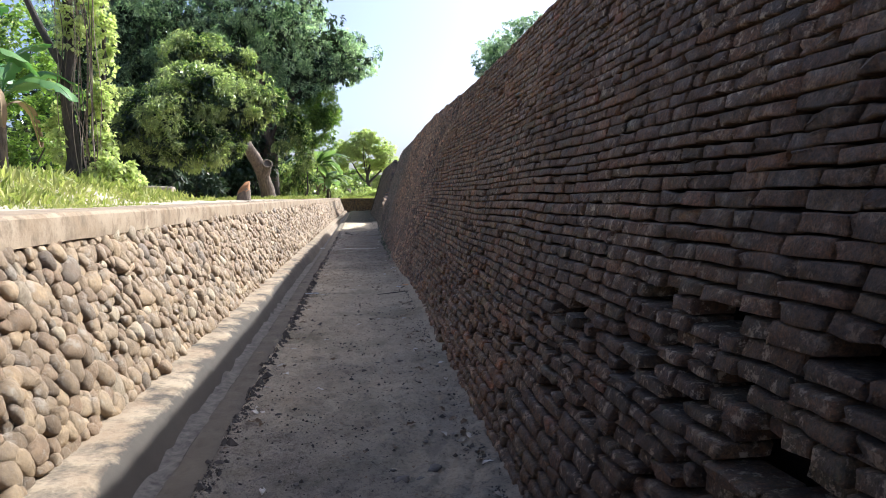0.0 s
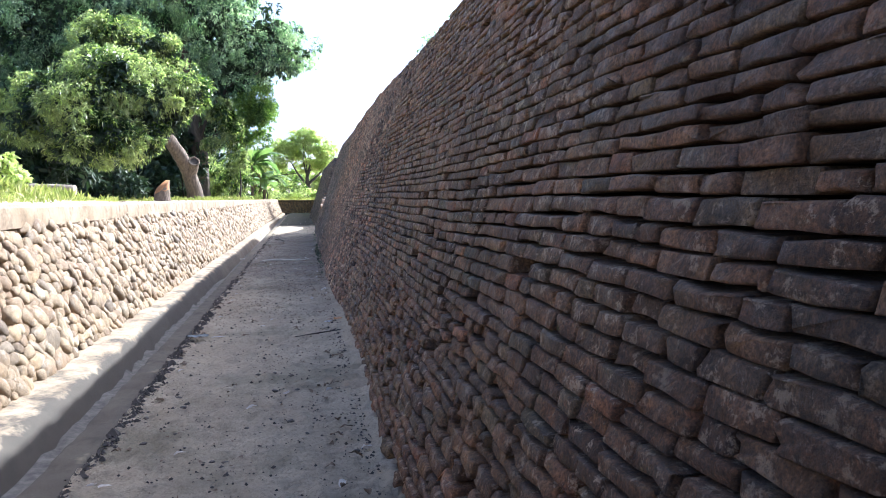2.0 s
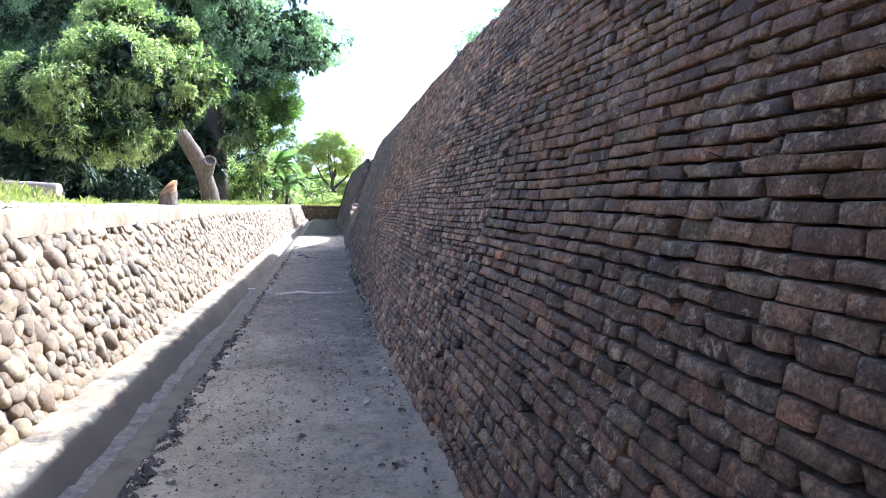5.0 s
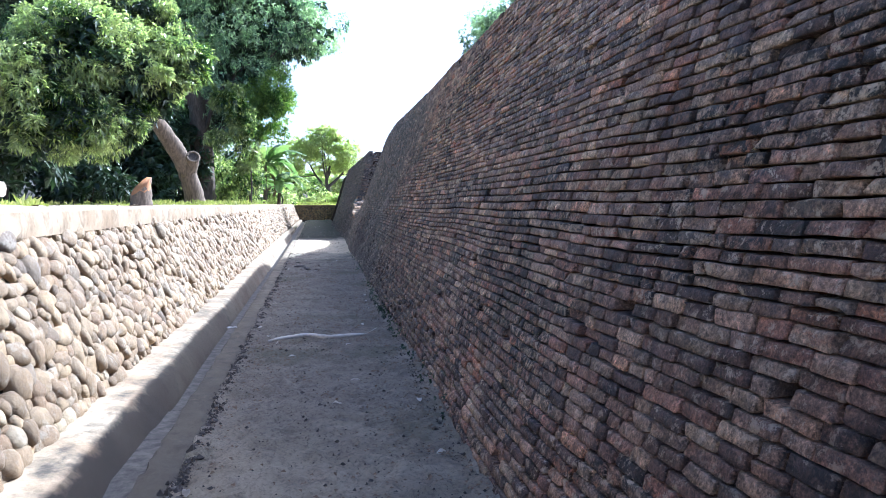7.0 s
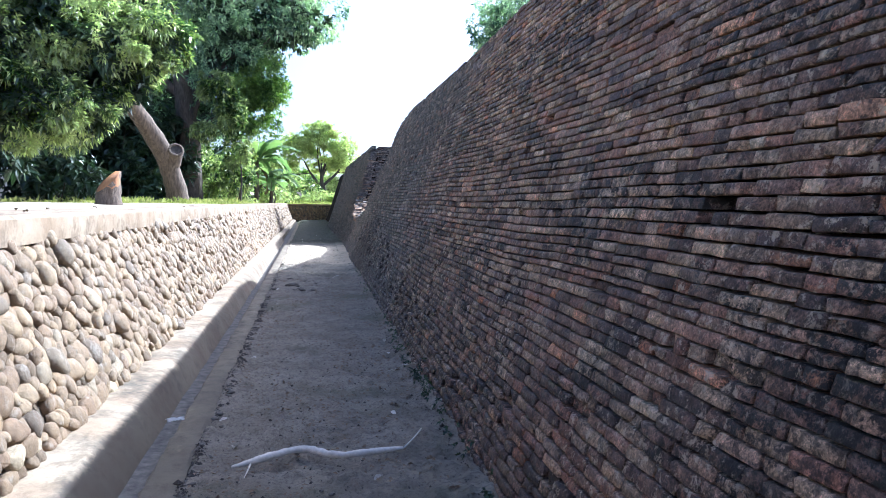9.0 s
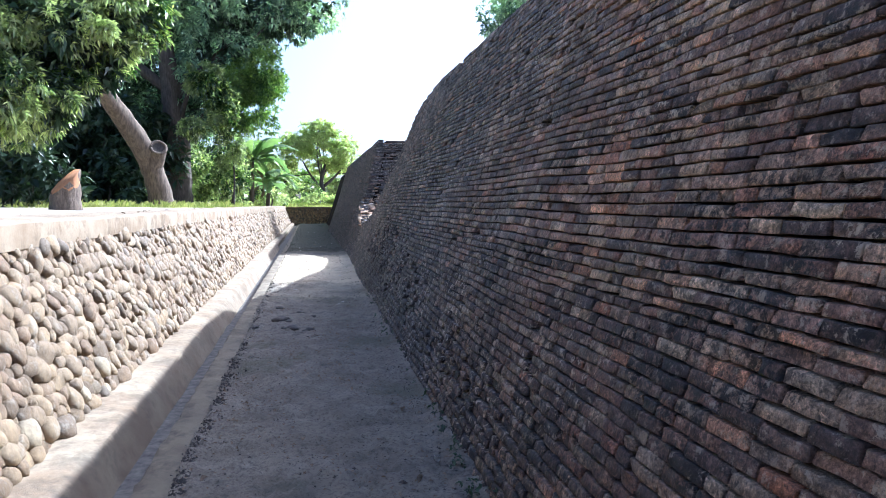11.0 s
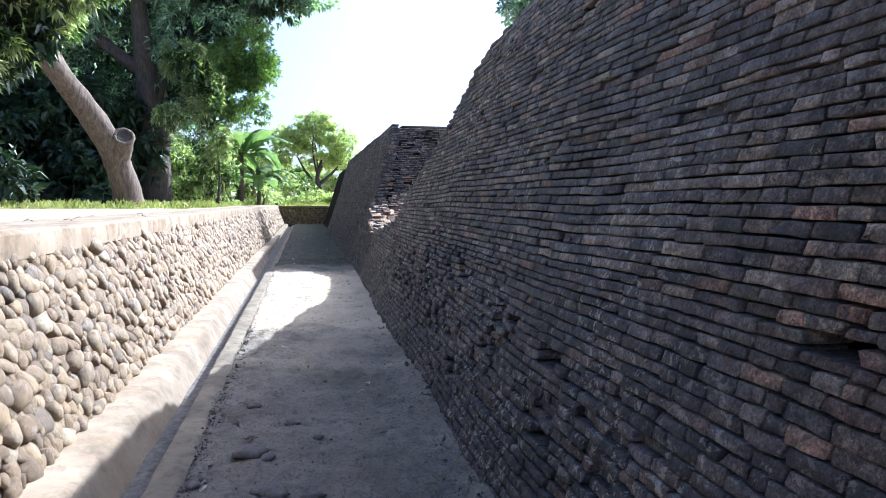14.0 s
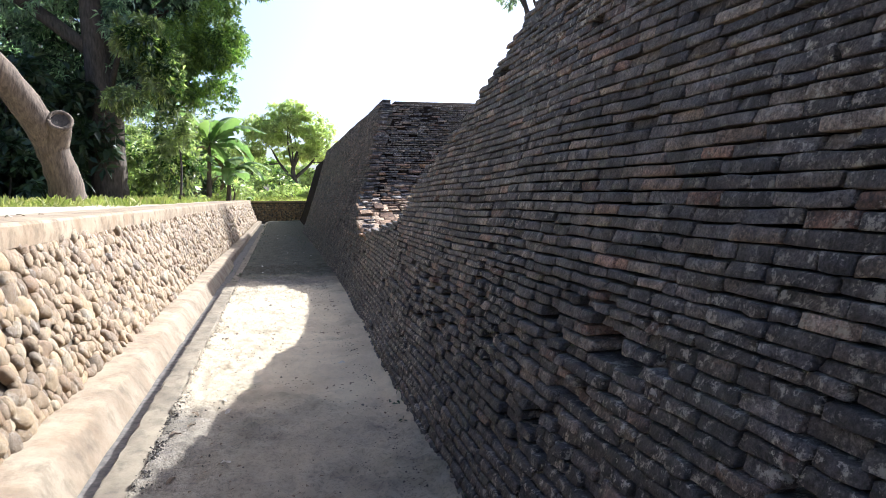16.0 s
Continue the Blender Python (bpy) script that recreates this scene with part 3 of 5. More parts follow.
GAPS = [(8.92, 1.18, 0.17, 0.028), (7.4, 0.93, 0.09, 0.045), (7.82, 0.61, 0.1, 0.026), (8.87, 0.24, 0.12, 0.026), (9.15, 0.96, 0.1, 0.03), (6.74, 1.14, 0.08, 0.03), (3.63, 1.08, 0.14, 0.025),
        (3.2, 1.04, 0.12, 0.026), (2.68, 1.06, 0.1, 0.026), (4.67, 0.84, 0.1, 0.03), (2.48, 1.0, 0.09, 0.026), (2.84, 0.72, 0.12, 0.026), (4.6, 0.45, 0.1, 0.026), (5.4, 0.5, 0.1, 0.026), (29.16, 0.83, 0.11, 0.045),
        (28.57, 0.83, 0.1, 0.04), (27.76, 0.75, 0.11, 0.05), (30.3, 0.95, 0.12, 0.06), (30.9, 0.98, 0.1, 0.05), (12.0, 0.55, 0.1, 0.03), (25.3, 1.25, 0.1, 0.03), (23.3, 0.82, 0.1, 0.03)]


def decay_at(y, z):
    d = np.zeros_like(y)
    for y0, z0, a, b, k in DECAY:
        d = np.maximum(d, k * np.exp(-(((y - y0) / a) ** 2 + ((z - z0) / b) ** 2)))
    return d


SEAM = 13.9


def lay_courses():
    """The bricks course by course: y, z, length, height of each. Stouter bricks up to the seam, smaller ones beyond it."""
    rng = np.random.default_rng(11)
    rows = []
    for y0, y1, pitch, spread, long_one, short_one in ((-1.0, SEAM, 0.0605, 0.0055, 0.238, 0.155), (SEAM, 60.0, 0.0505, 0.0038, 0.196, 0.122)):
        z = 0.0
        while z < 3.72:
            h = max(pitch * 0.78, pitch + rng.normal(0, spread))
            # toothed joint between the two stretches
            y = y0 + rng.uniform(-0.12, 0.12)
            end = y1 + rng.uniform(-0.12, 0.12)
            share = 0.78 if rng.random() < 0.6 else 0.4
            while y < end:
                ln = rng.normal(long_one, 0.026) if rng.random() < share else rng.normal(short_one, 0.024)
                ln = max(0.07, ln) * (1.22 if y > 27 else 1.0)
                # broken pieces where the wall crumbles
                if (y < 10.5 or y > 20) and z < 1.4 and float(decay_at(np.array(y + 0.1), np.array(z))) > 0.4:
                    ln *= rng.uniform(0.5, 1.0)
                rows.append((y + ln / 2, z + h / 2, ln, h))
                y += ln
            z += h
    return np.array(rows), rng


def brick_wall():
    wall = wall_core()
    B, rng = lay_courses()
    y, z, ln, h = B.T
    keep = z < crest(y) - 0.03 * (y > 42) + rng.normal(0, 1, len(y)) * np.where((y < 31) | (y > 42.2), 0.006, 0.02)
    d = decay_at(y, z)
    keep &= rng.random(len(y)) > np.clip((d - 0.35) * 0.2, 0, 1) + 0.003
    for y0, z0, a, b in GAPS:
        keep &= ~((abs(y - y0) < a) & (abs(z - z0) < max(b, 0.031)))
    y, z, ln, h, d = (q[keep] for q in (y, z, ln, h, d))
    n = len(y)
    old = y < SEAM
    zz = z + 0.018 * wave(y * 1.2, z * 0.8) + 0.006 * wave(y * 5.0, z * 3.0, 2.0)
    tilt = (0.018 * (wave((y + 0.1) * 1.2, z * 0.8) - wave((y - 0.1) * 1.2, z * 0.8))) / 0.2 + rng.normal(0, 0.009, n) + d * rng.normal(0, 0.022, n)
    push = rng.normal(0, 1, n) * np.where(old, 0.003, 0.0026) + np.where(rng.random(n) < np.where(old, 0.09, 0.05), rng.uniform(-0.03, 0.008, n), 0) - d * rng.uniform(0.0, 1.0, n) ** 3 * 0.1
    worn = np.clip(rng.normal(1.0, 0.25, n) * np.where(old, 1.3, 0.72) + d * 0.3, 0.4, 1.9)
    turn = rng.normal(0, 1, n) * np.where(old, 0.012, 0.007) + d * rng.normal(0, 0.03, n)
    joint = np.clip(rng.normal(1.0, 0.35, n), 0.3, 2.4) * np.where(old, 0.011, 0.0068) + d * 0.006
    gap = np.clip(rng.normal(1.0, 0.32, n), 0.35, 2.2) * np.where(old, 0.0095, 0.0075) + d * 0.005
    P = brick_points(ln - joint, h - gap, np.full(n, 0.17), worn, rng)
    lean = np.where(old, 0.27, 0.31) + rng.normal(0, 1, n) * np.where(old, 0.014, 0.012)
    # own axes to world: along y, out -x, up z; lean back a little, turn and tilt
    a, o, u = P[..., 0], P[..., 1], P[..., 2]
    c1, s1 = np.cos(tilt)[:, None, None], np.sin(tilt)[:, None, None]
    a, u = a * c1 - u * s1, a * s1 + u * c1
    o = o + a * turn[:, None, None]
    X = face_x(y, z)[:, None, None] - (o + push[:, None, None]) + u * lean[:, None, None]
    V = np.stack([X, y[:, None, None] + a, zz[:, None, None] + u], -1)
    near = (y > 8.0) & (y < 10.9) & (z > 0.72) & (z < 1.92)
    pick = np.where(near)[0][:300]
    rest = np.setdiff1d(np.arange(n), pick)
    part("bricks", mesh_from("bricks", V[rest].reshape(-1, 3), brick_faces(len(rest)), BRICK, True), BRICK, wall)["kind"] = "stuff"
    # those of the stretch seen closest, each on one of a few shared meshes
    moulds = []
    q = brick_points(np.full(10, 0.232), np.full(10, 0.0535), np.full(10, 0.17), np.clip(rng.normal(1, 0.25, 10), 0.6, 1.6), rng)
    for k in range(10):
        w = np.stack([-q[k, ..., 1] + q[k, ..., 2] * 0.22, q[k, ..., 0], q[k, ..., 2]], -1)
        moulds.append(mesh_from("brick", w.reshape(-1, 3), brick_faces(1), BRICK, True))
    for i in pick:
        ob = new("brick", moulds[int(rng.integers(10))])
        ob.parent = wall
        ob.matrix_basis = pose(face_x(y[i], z[i]) - push[i], y[i], zz[i], math.degrees(tilt[i]), 0, math.degrees(turn[i])) @ Matrix.Diagonal((1, (ln[i] - joint[i]) / 0.232, (h[i] - gap[i]) / 0.0535, 1))
    # stepped bricks on the broken flank beyond the breach
    rng = np.random.default_rng(5)
    rows = []
    for zc in np.arange(0.86, 3.52, 0.0475):
        yf = float(np.interp(zc, Z_FLANK, Y_FLANK))
        x = float(face_x(yf, zc)) + rng.uniform(-0.1, 0)
        while x < 5.2:
            w = max(0.08, rng.normal(0.2, 0.05))
            rows.append((x + w / 2, yf + rng.normal(0, 0.05 if zc < 2.1 else 0.03), zc, w))
            x += w
    R = np.array(rows)
    m = len(R)
    P = brick_points(R[:, 3] - 0.012, rng.uniform(0.028, 0.042, m), np.full(m, 0.3), np.clip(rng.normal(1.2, 0.3, m), 0.6, 2), rng)
    tip = np.radians(rng.uniform(2, 20, m) * np.clip((2.2 - R[:, 2]) / 0.4, 0.15, 1))[:, None, None]
    o, u = P[..., 1] * np.cos(tip) + P[..., 2] * np.sin(tip), P[..., 2] * np.cos(tip) - P[..., 1] * np.sin(tip)
    V = np.stack([R[:, 0, None, None] + P[..., 0], R[:, 1, None, None] - o, R[:, 2, None, None] + u - 0.3 * np.sin(tip) * 0.25], -1)
    # lower slope gets the paler bricks that imitate sunlight, with a ragged limit
    low = R[:, 2] < 1.55 + 0.3 * (R[:, 0] - 1.6) + rng.normal(0, 0.3, m)
    for name, pick, mat in (("breach_bricks", low, SUN_BRICK), ("flank_bricks", ~low, BRICK)):
        part(name, mesh_from(name, V[pick].reshape(-1, 3), brick_faces(int(pick.sum())), mat, True), mat, wall)["kind"] = "stuff"
    return wall


# ---------- setting: cobble wall, plinth, channel, floor ----------
def dome(seg=12):
    """A rounded stone seen from outside: rings of a dome (unit size, out along +w)."""
    rings = [(1.0, -0.3), (1.0, 0.25), (0.9, 0.66), (0.6, 0.93)]
    v = [(r * math.cos(2 * math.pi * k / seg), r * math.sin(2 * math.pi * k / seg), w) for r, w in rings for k in range(seg)] + [(0, 0, 1.0)]
    f = [[i * seg + k, i * seg + (k + 1) % seg, (i + 1) * seg + (k + 1) % seg, (i + 1) * seg + k] for i in range(3) for k in range(seg)]
    t = [[3 * seg + k, 3 * seg + (k + 1) % seg, 4 * seg] for k in range(seg)]
    return np.array(v), np.array(f), np.array(t)


def stone_points(n, a, b, c, spin, rng):
    v, f, t = dome()
    # uneven outline: a slow wobble round the stone, and a blunter or sharper back
    ang = np.arctan2(v[:, 1], v[:, 0])
    wob = 1 + rng.uniform(0, 0.14, (n, 1)) * np.cos(2 * ang + rng.uniform(0, 6.3, (n, 1))) + rng.uniform(0, 0.06, (n, 1)) * np.cos(5 * ang + rng.uniform(0, 6.3, (n, 1))) + rng.uniform(0, 0.13, (n, 1)) * np.cos(3 * ang + rng.uniform(0, 6.3, (n, 1)))
    wob = wob * (np.abs(np.cos(ang)) ** 2.5 + np.abs(np.sin(ang)) ** 2.5) ** (-1 / 2.5)
    u = v[:, 0] * wob * a[:, None]
    w = v[:, 1] * wob * b[:, None]
    o = v[:, 2] * c[:, None] + (v[:, 2] > 0.3) * (u * rng.normal(0, 0.12, (n, 1)) + w * rng.normal(0, 0.12, (n, 1)))
    cs, sn = np.cos(spin)[:, None], np.sin(spin)[:, None]
    return np.stack([u * cs - w * sn, u * sn + w * cs, o], -1), f, t


def cobbles(y0, y1, size, rng):
    """Stones packed by hand over the sloping face, from y0 to y1: along, up the slope, radius. They shove one another apart."""
    slope = math.hypot(X_STONE[1] - X_STONE[0], Z_STONE[1] - Z_STONE[0])
    rows = max(4, round(slope / (size * 0.9)))
    count = int((y1 - y0) / size)
    y = np.concatenate([y0 + (np.arange(count) + 0.5 * (k % 2)) * size for k in range(rows)])
    s = np.repeat((np.arange(rows) + 0.5) * slope / rows, count)
    n = len(y)
    y += rng.normal(0, size * 0.22, n)
    s += rng.normal(0, size * 0.2, n)
    r = size * np.clip(np.exp(rng.normal(-0.7, 0.27, n)), 0.28, 0.9)
    for step in range(40):
        order = np.argsort(y)
        y, s, r = y[order], s[order], r[order]
        dy, ds = np.zeros(n), np.zeros(n)
        for k in range(1, 2 * rows + 6):
            ey, es = y[k:] - y[:-k], (s[k:] - s[:-k]) * 1.12
            d = np.hypot(ey, es) + 1e-6
            over = np.clip((r[k:] + r[:-k]) * 0.97 - d, 0, None) * 0.24
            dy[k:] += over * ey / d
            dy[:-k] -= over * ey / d
            ds[k:] += over * es / d
            ds[:-k] -= over * es / d
        y, s = y + dy, np.clip(s + ds, 0.02 + r * 0.5, slope + 0.03 - r * 0.4)
    return np.stack([y, s, r], 1), slope


def cobble_wall():
    ys = np.concatenate([np.arange(-9, 55, 0.5), np.arange(55, 75.6, 1.5)])
    wall = sheet("wall_cobble", [(-1.50, -0.35), (-1.53, 0.05), (-1.965, 1.18), (-2.9, 1.18), (-2.9, -0.35)], ys, MORTAR)
    tagged(wall, "retaining wall of rounded river stones set in sandy mortar", "stone wall")
    rng = np.random.default_rng(21)
    A, slope = cobbles(-0.5, 52, 0.101, rng)
    C, _ = cobbles(52, 74.5, 0.13, rng)
    R = np.concatenate([A, C])
    R = R[rng.random(len(R)) > 0.012]
    y, s, r = R.T
    n = len(y)
    long = np.clip(rng.normal(1.22, 0.16, n), 0.95, 1.65)
    a, b = r * 1.13 * long ** 0.6, r * 1.12 / long ** 0.45
    c = r * rng.uniform(0.55, 0.92, n)
    spin = rng.normal(-0.15, 0.5, n)
    P, f, t = stone_points(n, a, b, c, spin, rng)
    ux, uz = (X_STONE[1] - X_STONE[0]) / slope, (Z_STONE[1] - Z_STONE[0]) / slope
    out = rng.normal(-0.002, 0.011, n)
    base = np.stack([X_STONE[0] + ux * s + uz * out, y, Z_STONE[0] + uz * s - ux * out], -1)
    along, upv, nrm = np.array([0, 1.0, 0]), np.array([ux, 0, uz]), np.array([uz, 0, -ux])
    V = base[:, None] + P[..., 0:1] * along + P[..., 1:2] * upv + P[..., 2:3] * nrm
    pick = np.where((y > 22.0) & (y < 26.2))[0][:300]
    rest = np.setdiff1d(np.arange(n), pick)
    m = len(P[0])
    off = (np.arange(len(rest)) * m)[:, None, None]
    part("stones", mesh_from("stones", V[rest].reshape(-1, 3), [(f[None] + off).reshape(-1, 4), (t[None] + off).reshape(-1, 3)], COBBLE), COBBLE, wall)["kind"] = "stuff"
    moulds = []
    Q, f, t = stone_points(14, np.ones(14), np.ones(14), np.ones(14), np.zeros(14), rng)
    for k in range(14):
        moulds.append(mesh_from("stone", Q[k], [f, t], COBBLE))
    slope_axes = Matrix(((0, ux, uz, 0), (1, 0, 0, 0), (0, uz, -ux, 0), (0, 0, 0, 1)))
    for i in pick:
        ob = new("stone", moulds[int(rng.integers(14))])
        ob.parent = wall
        ob.matrix_basis = Matrix.Translation(base[i]) @ slope_axes @ Matrix.Rotation(spin[i], 4, "Z") @ Matrix.Diagonal((a[i], b[i], c[i], 1))
    return wall


def floor_height(x, y):
    edge = np.where(x < -0.79, -0.09, 0.0)
    r = np.sqrt((x - 0.33) ** 2 * 6 + (y - 4.72) ** 2 * 3)
    groove = 0.035 * np.exp(-((y - 20.2 - 0.06 * wave(x * 6.0, 0.0)) / 0.07) ** 2)
    return (0.012 * wave(y * 1.9, x * 3.0) + 0.009 * wave(y * 6.1, x * 9.0, 1.0) + 0.006 * wave(y * 15.0 + 4 * x, x * 21.0, 2.0) + 0.004 * wave(y * 31.0 - 9 * x, x * 37.0, 3.0)
            + 0.02 * np.clip((-x - 0.66) / 0.09, 0, 1) * (0.5 + wave(y * 9.0, x * 20.0)) + 0.03 * np.clip((x - 0.55) / 0.3, 0, 1) ** 2 - 0.05 * np.exp(-r * r * 4) - 0.01 + edge - groove)


def soil_floor():
    xs = np.concatenate([np.arange(-0.94, 0.95, 0.035), [1.2, 1.8]])
    ys = np.concatenate([np.arange(-9, 1, 0.4), np.arange(1, 44, 0.045), np.arange(44, 77, 0.4)])
    X, Y = np.meshgrid(xs, ys)
    rng = np.random.default_rng(3)
    Z = floor_height(X, Y) + rng.normal(0, 0.003, X.shape)
    lump = np.zeros(X.size)
    for i, (px, py) in enumerate(zip(X.ravel(), Y.ravel())):
        if 0.5 < py < 44:
            p = Vector((px * 7, py * 7, 0.0))
            lump[i] = 0.03 * abs(noise.noise(p * 0.6)) + 0.03 * noise.noise(p * 1.7) + 0.02 * noise.noise(p * 3.6)
    Z += lump.reshape(X.shape)
    Z = np.where(X > 0.95, 0.02, Z)
    m, n = X.shape
    i, j = np.meshgrid(np.arange(m - 1), np.arange(n - 1), indexing="ij")
    q = np.stack([i * n + j, i * n + j + 1, (i + 1) * n + j + 1, (i + 1) * n + j], -1).reshape(-1, 4)
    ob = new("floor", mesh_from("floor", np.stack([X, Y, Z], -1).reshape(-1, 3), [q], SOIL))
    return tagged(ob, "trodden grey soil path strewn with crumbs of earth", "path", kind="structure")


def bank_rise(x, y):
    """How far the earth bank beside the start of the path has risen, 0 to 1."""
    foot = 28.5 + 4.5 * np.clip((-x - 9.0) / 2, 0, 1)
    return np.clip((-x - 5.2) / 4.0, 0, 1) * np.clip((foot - y) / 5, 0, 1)


def left_ground():
    """The raised ground behind the cobble wall and the land out to the horizon, one sheet."""
    xs = np.concatenate([[-1500, -400, -120, -60, -40, -30], np.arange(-26, -3.2, 0.6), [-2.82]])
    ys = np.concatenate([[-1200, -300, -80, -30], np.arange(-12, 80, 0.8), [95, 130, 260, 700, 1600]])
    X, Y = np.meshgrid(xs, ys)
    bank = bank_rise(X, Y)
    Z = 1.33 + 0.85 * bank + 0.05 * wave(Y * 0.9, X * 0.8) * np.clip((-X - 3.4) / 2, 0, 1)
    m, n = X.shape
    i, j = np.meshgrid(np.arange(m - 1), np.arange(n - 1), indexing="ij")
    q = np.stack([i * n + j, i * n + j + 1, (i + 1) * n + j + 1, (i + 1) * n + j], -1).reshape(-1, 4)
    v = np.stack([X, Y, Z], -1).reshape(-1, 3)
    # land beyond the end wall and behind the brick wall
    xs2, ys2 = np.array([-2.82, 0, 5, 12, 30, 120, 1500]), np.array([76.4, 80, 95, 130, 260, 700, 1600])
    X2, Y2 = np.meshgrid(xs2, ys2)
    m2, n2 = X2.shape
    i, j = np.meshgrid(np.arange(m2 - 1), np.arange(n2 - 1), indexing="ij")
    q2 = np.stack([i * n2 + j, i * n2 + j + 1, (i + 1) * n2 + j + 1, (i + 1) * n2 + j], -1).reshape(-1, 4) + len(v)
    v2 = np.stack([X2, Y2, np.full(X2.shape, 1.24)], -1).reshape(-1, 3)
    xs3, ys3 = np.array([5.1, 30, 120, 1500]), np.array([-1200, -60, 20, 76.4])
    X3, Y3 = np.meshgrid(xs3, ys3)
    i, j = np.meshgrid(np.arange(3), np.arange(3), indexing="ij")
    q3 = np.stack([i * 4 + j, i * 4 + j + 1, (i + 1) * 4 + j + 1, (i + 1) * 4 + j], -1).reshape(-1, 4) + len(v) + len(v2)
    v3 = np.stack([X3, Y3, np.full(X3.shape, 1.22)], -1).reshape(-1, 3)
    ob = new("ground", mesh_from("ground", np.concatenate([v, v2, v3]), [q, q2, q3], EARTH))
    return tagged(ob, "pale dry earth with grass beside the walled path", "ground", kind="structure")


brick_wall()
cobble_wall()
soil_floor()
left_ground()
near_ys = np.concatenate([np.arange(-9, 46, 0.35), [46.0]])
far_ys = np.arange(46.02, 75.7, 0.9)
coping = sheet("coping", [(-1.90, 1.17), (-1.895, 1.25), (-1.903, 1.335), (-1.93, 1.36), (-2.35, 1.368), (-2.86, 1.36), (-2.86, 1.17)], np.arange(-9, 75.7, 0.3), COPING, rough=0.0025)
tagged(coping, "sun-bleached concrete coping on the stone wall, stained below its edge", "coping")
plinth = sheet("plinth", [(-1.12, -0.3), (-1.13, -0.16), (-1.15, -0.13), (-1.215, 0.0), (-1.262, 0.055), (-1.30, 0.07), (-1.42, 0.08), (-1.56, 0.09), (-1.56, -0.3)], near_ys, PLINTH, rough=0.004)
tagged(plinth, "pale concrete footing with a ledge and steep face under the stone wall", "footing")
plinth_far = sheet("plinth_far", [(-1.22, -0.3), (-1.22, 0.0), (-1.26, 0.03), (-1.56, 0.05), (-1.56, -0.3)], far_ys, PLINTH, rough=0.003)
tagged(plinth_far, "narrower concrete footing further along the stone wall", "footing")
# dark silt colour paints the drain's shade onto its floor
channel = sheet("channel_floor", [(-0.93, -0.4), (-0.93, -0.15), (-1.05, -0.16), (-1.22, -0.15), (-1.22, -0.4)], np.arange(-9, 75, 0.6), SILT, rough=0.004)
tagged(channel, "shallow shaded drain between footing and concrete kerb", "drain")
SILT_EDGE = [(-0.95, -0.2), (-0.95, -0.11), (-1.02, -0.13), (-1.12, -0.128), (-1.2, -0.11), (-1.2, -0.2)]
silt = sheet("drain_silt", SILT_EDGE, np.concatenate([np.arange(-9, 17.2, 0.2), [17.6, 18.4]]), SILT, rough=0.012)
tagged(silt, "damp grey silt lying in the drain beside the kerb", "silt")
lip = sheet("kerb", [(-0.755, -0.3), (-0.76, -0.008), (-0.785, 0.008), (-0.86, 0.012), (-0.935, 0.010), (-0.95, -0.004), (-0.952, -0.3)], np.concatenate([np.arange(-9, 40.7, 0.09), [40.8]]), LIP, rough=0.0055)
tagged(lip, "low worn concrete kerb along the drain, crumbling into the soil", "kerb")
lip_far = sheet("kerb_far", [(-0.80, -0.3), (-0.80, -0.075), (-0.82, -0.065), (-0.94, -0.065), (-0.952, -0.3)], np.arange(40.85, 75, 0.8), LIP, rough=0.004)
tagged(lip_far, "sunken far stretch of the concrete kerb", "kerb")


def end_wall():
    rng = np.random.default_rng(9)
    bm = bmesh.new()
    bmesh.ops.create_cube(bm, size=1, matrix=Matrix.LocRotScale((1.125, 76.1, 0.405), None, (7.95, 0.8, 1.51)))
    # dark body in place of sandy mortar: the wall's shade put into colour
    wall = tagged(part("wall_end", bm, SILT, None), "cobble wall closing the far end of the path", "stone wall", kind="structure")
    x, z = np.meshgrid(np.arange(-1.9, 4.8, 0.155), np.arange(0.05, 1.15, 0.125))
    x, z = x.ravel() + rng.normal(0, 0.03, x.size), z.ravel() + rng.normal(0, 0.02, x.size)
    n = len(x)
    a = rng.uniform(0.06, 0.1, n)
    b = a * rng.uniform(0.65, 0.95, n)
    P, f, t = stone_points(n, a, b, b * 0.9, rng.uniform(-0.6, 0.6, n), rng)
    V = np.stack([x[:, None] + P[..., 0], 75.69 - P[..., 2], z[:, None] + P[..., 1]], -1)
    off = (np.arange(n) * len(P[0]))[:, None, None]
    part("stones", mesh_from("stones", V.reshape(-1, 3), [(f[None] + off).reshape(-1, 4), (t[None] + off).reshape(-1, 3)], COBBLE), COBBLE, wall)["kind"] = "stuff"
    bm = bmesh.new()
    bmesh.ops.create_cube(bm, size=1, matrix=Matrix.LocRotScale((1.12, 76.05, 1.23), None, (7.9, 1.0, 0.13)))
    bmesh.ops.bevel(bm, geom=bm.edges[:], offset=0.02, segments=2, affect="EDGES")
    tagged(part("coping_end", bm, COPING, None), "pale concrete coping of the end wall", "coping", kind="structure")


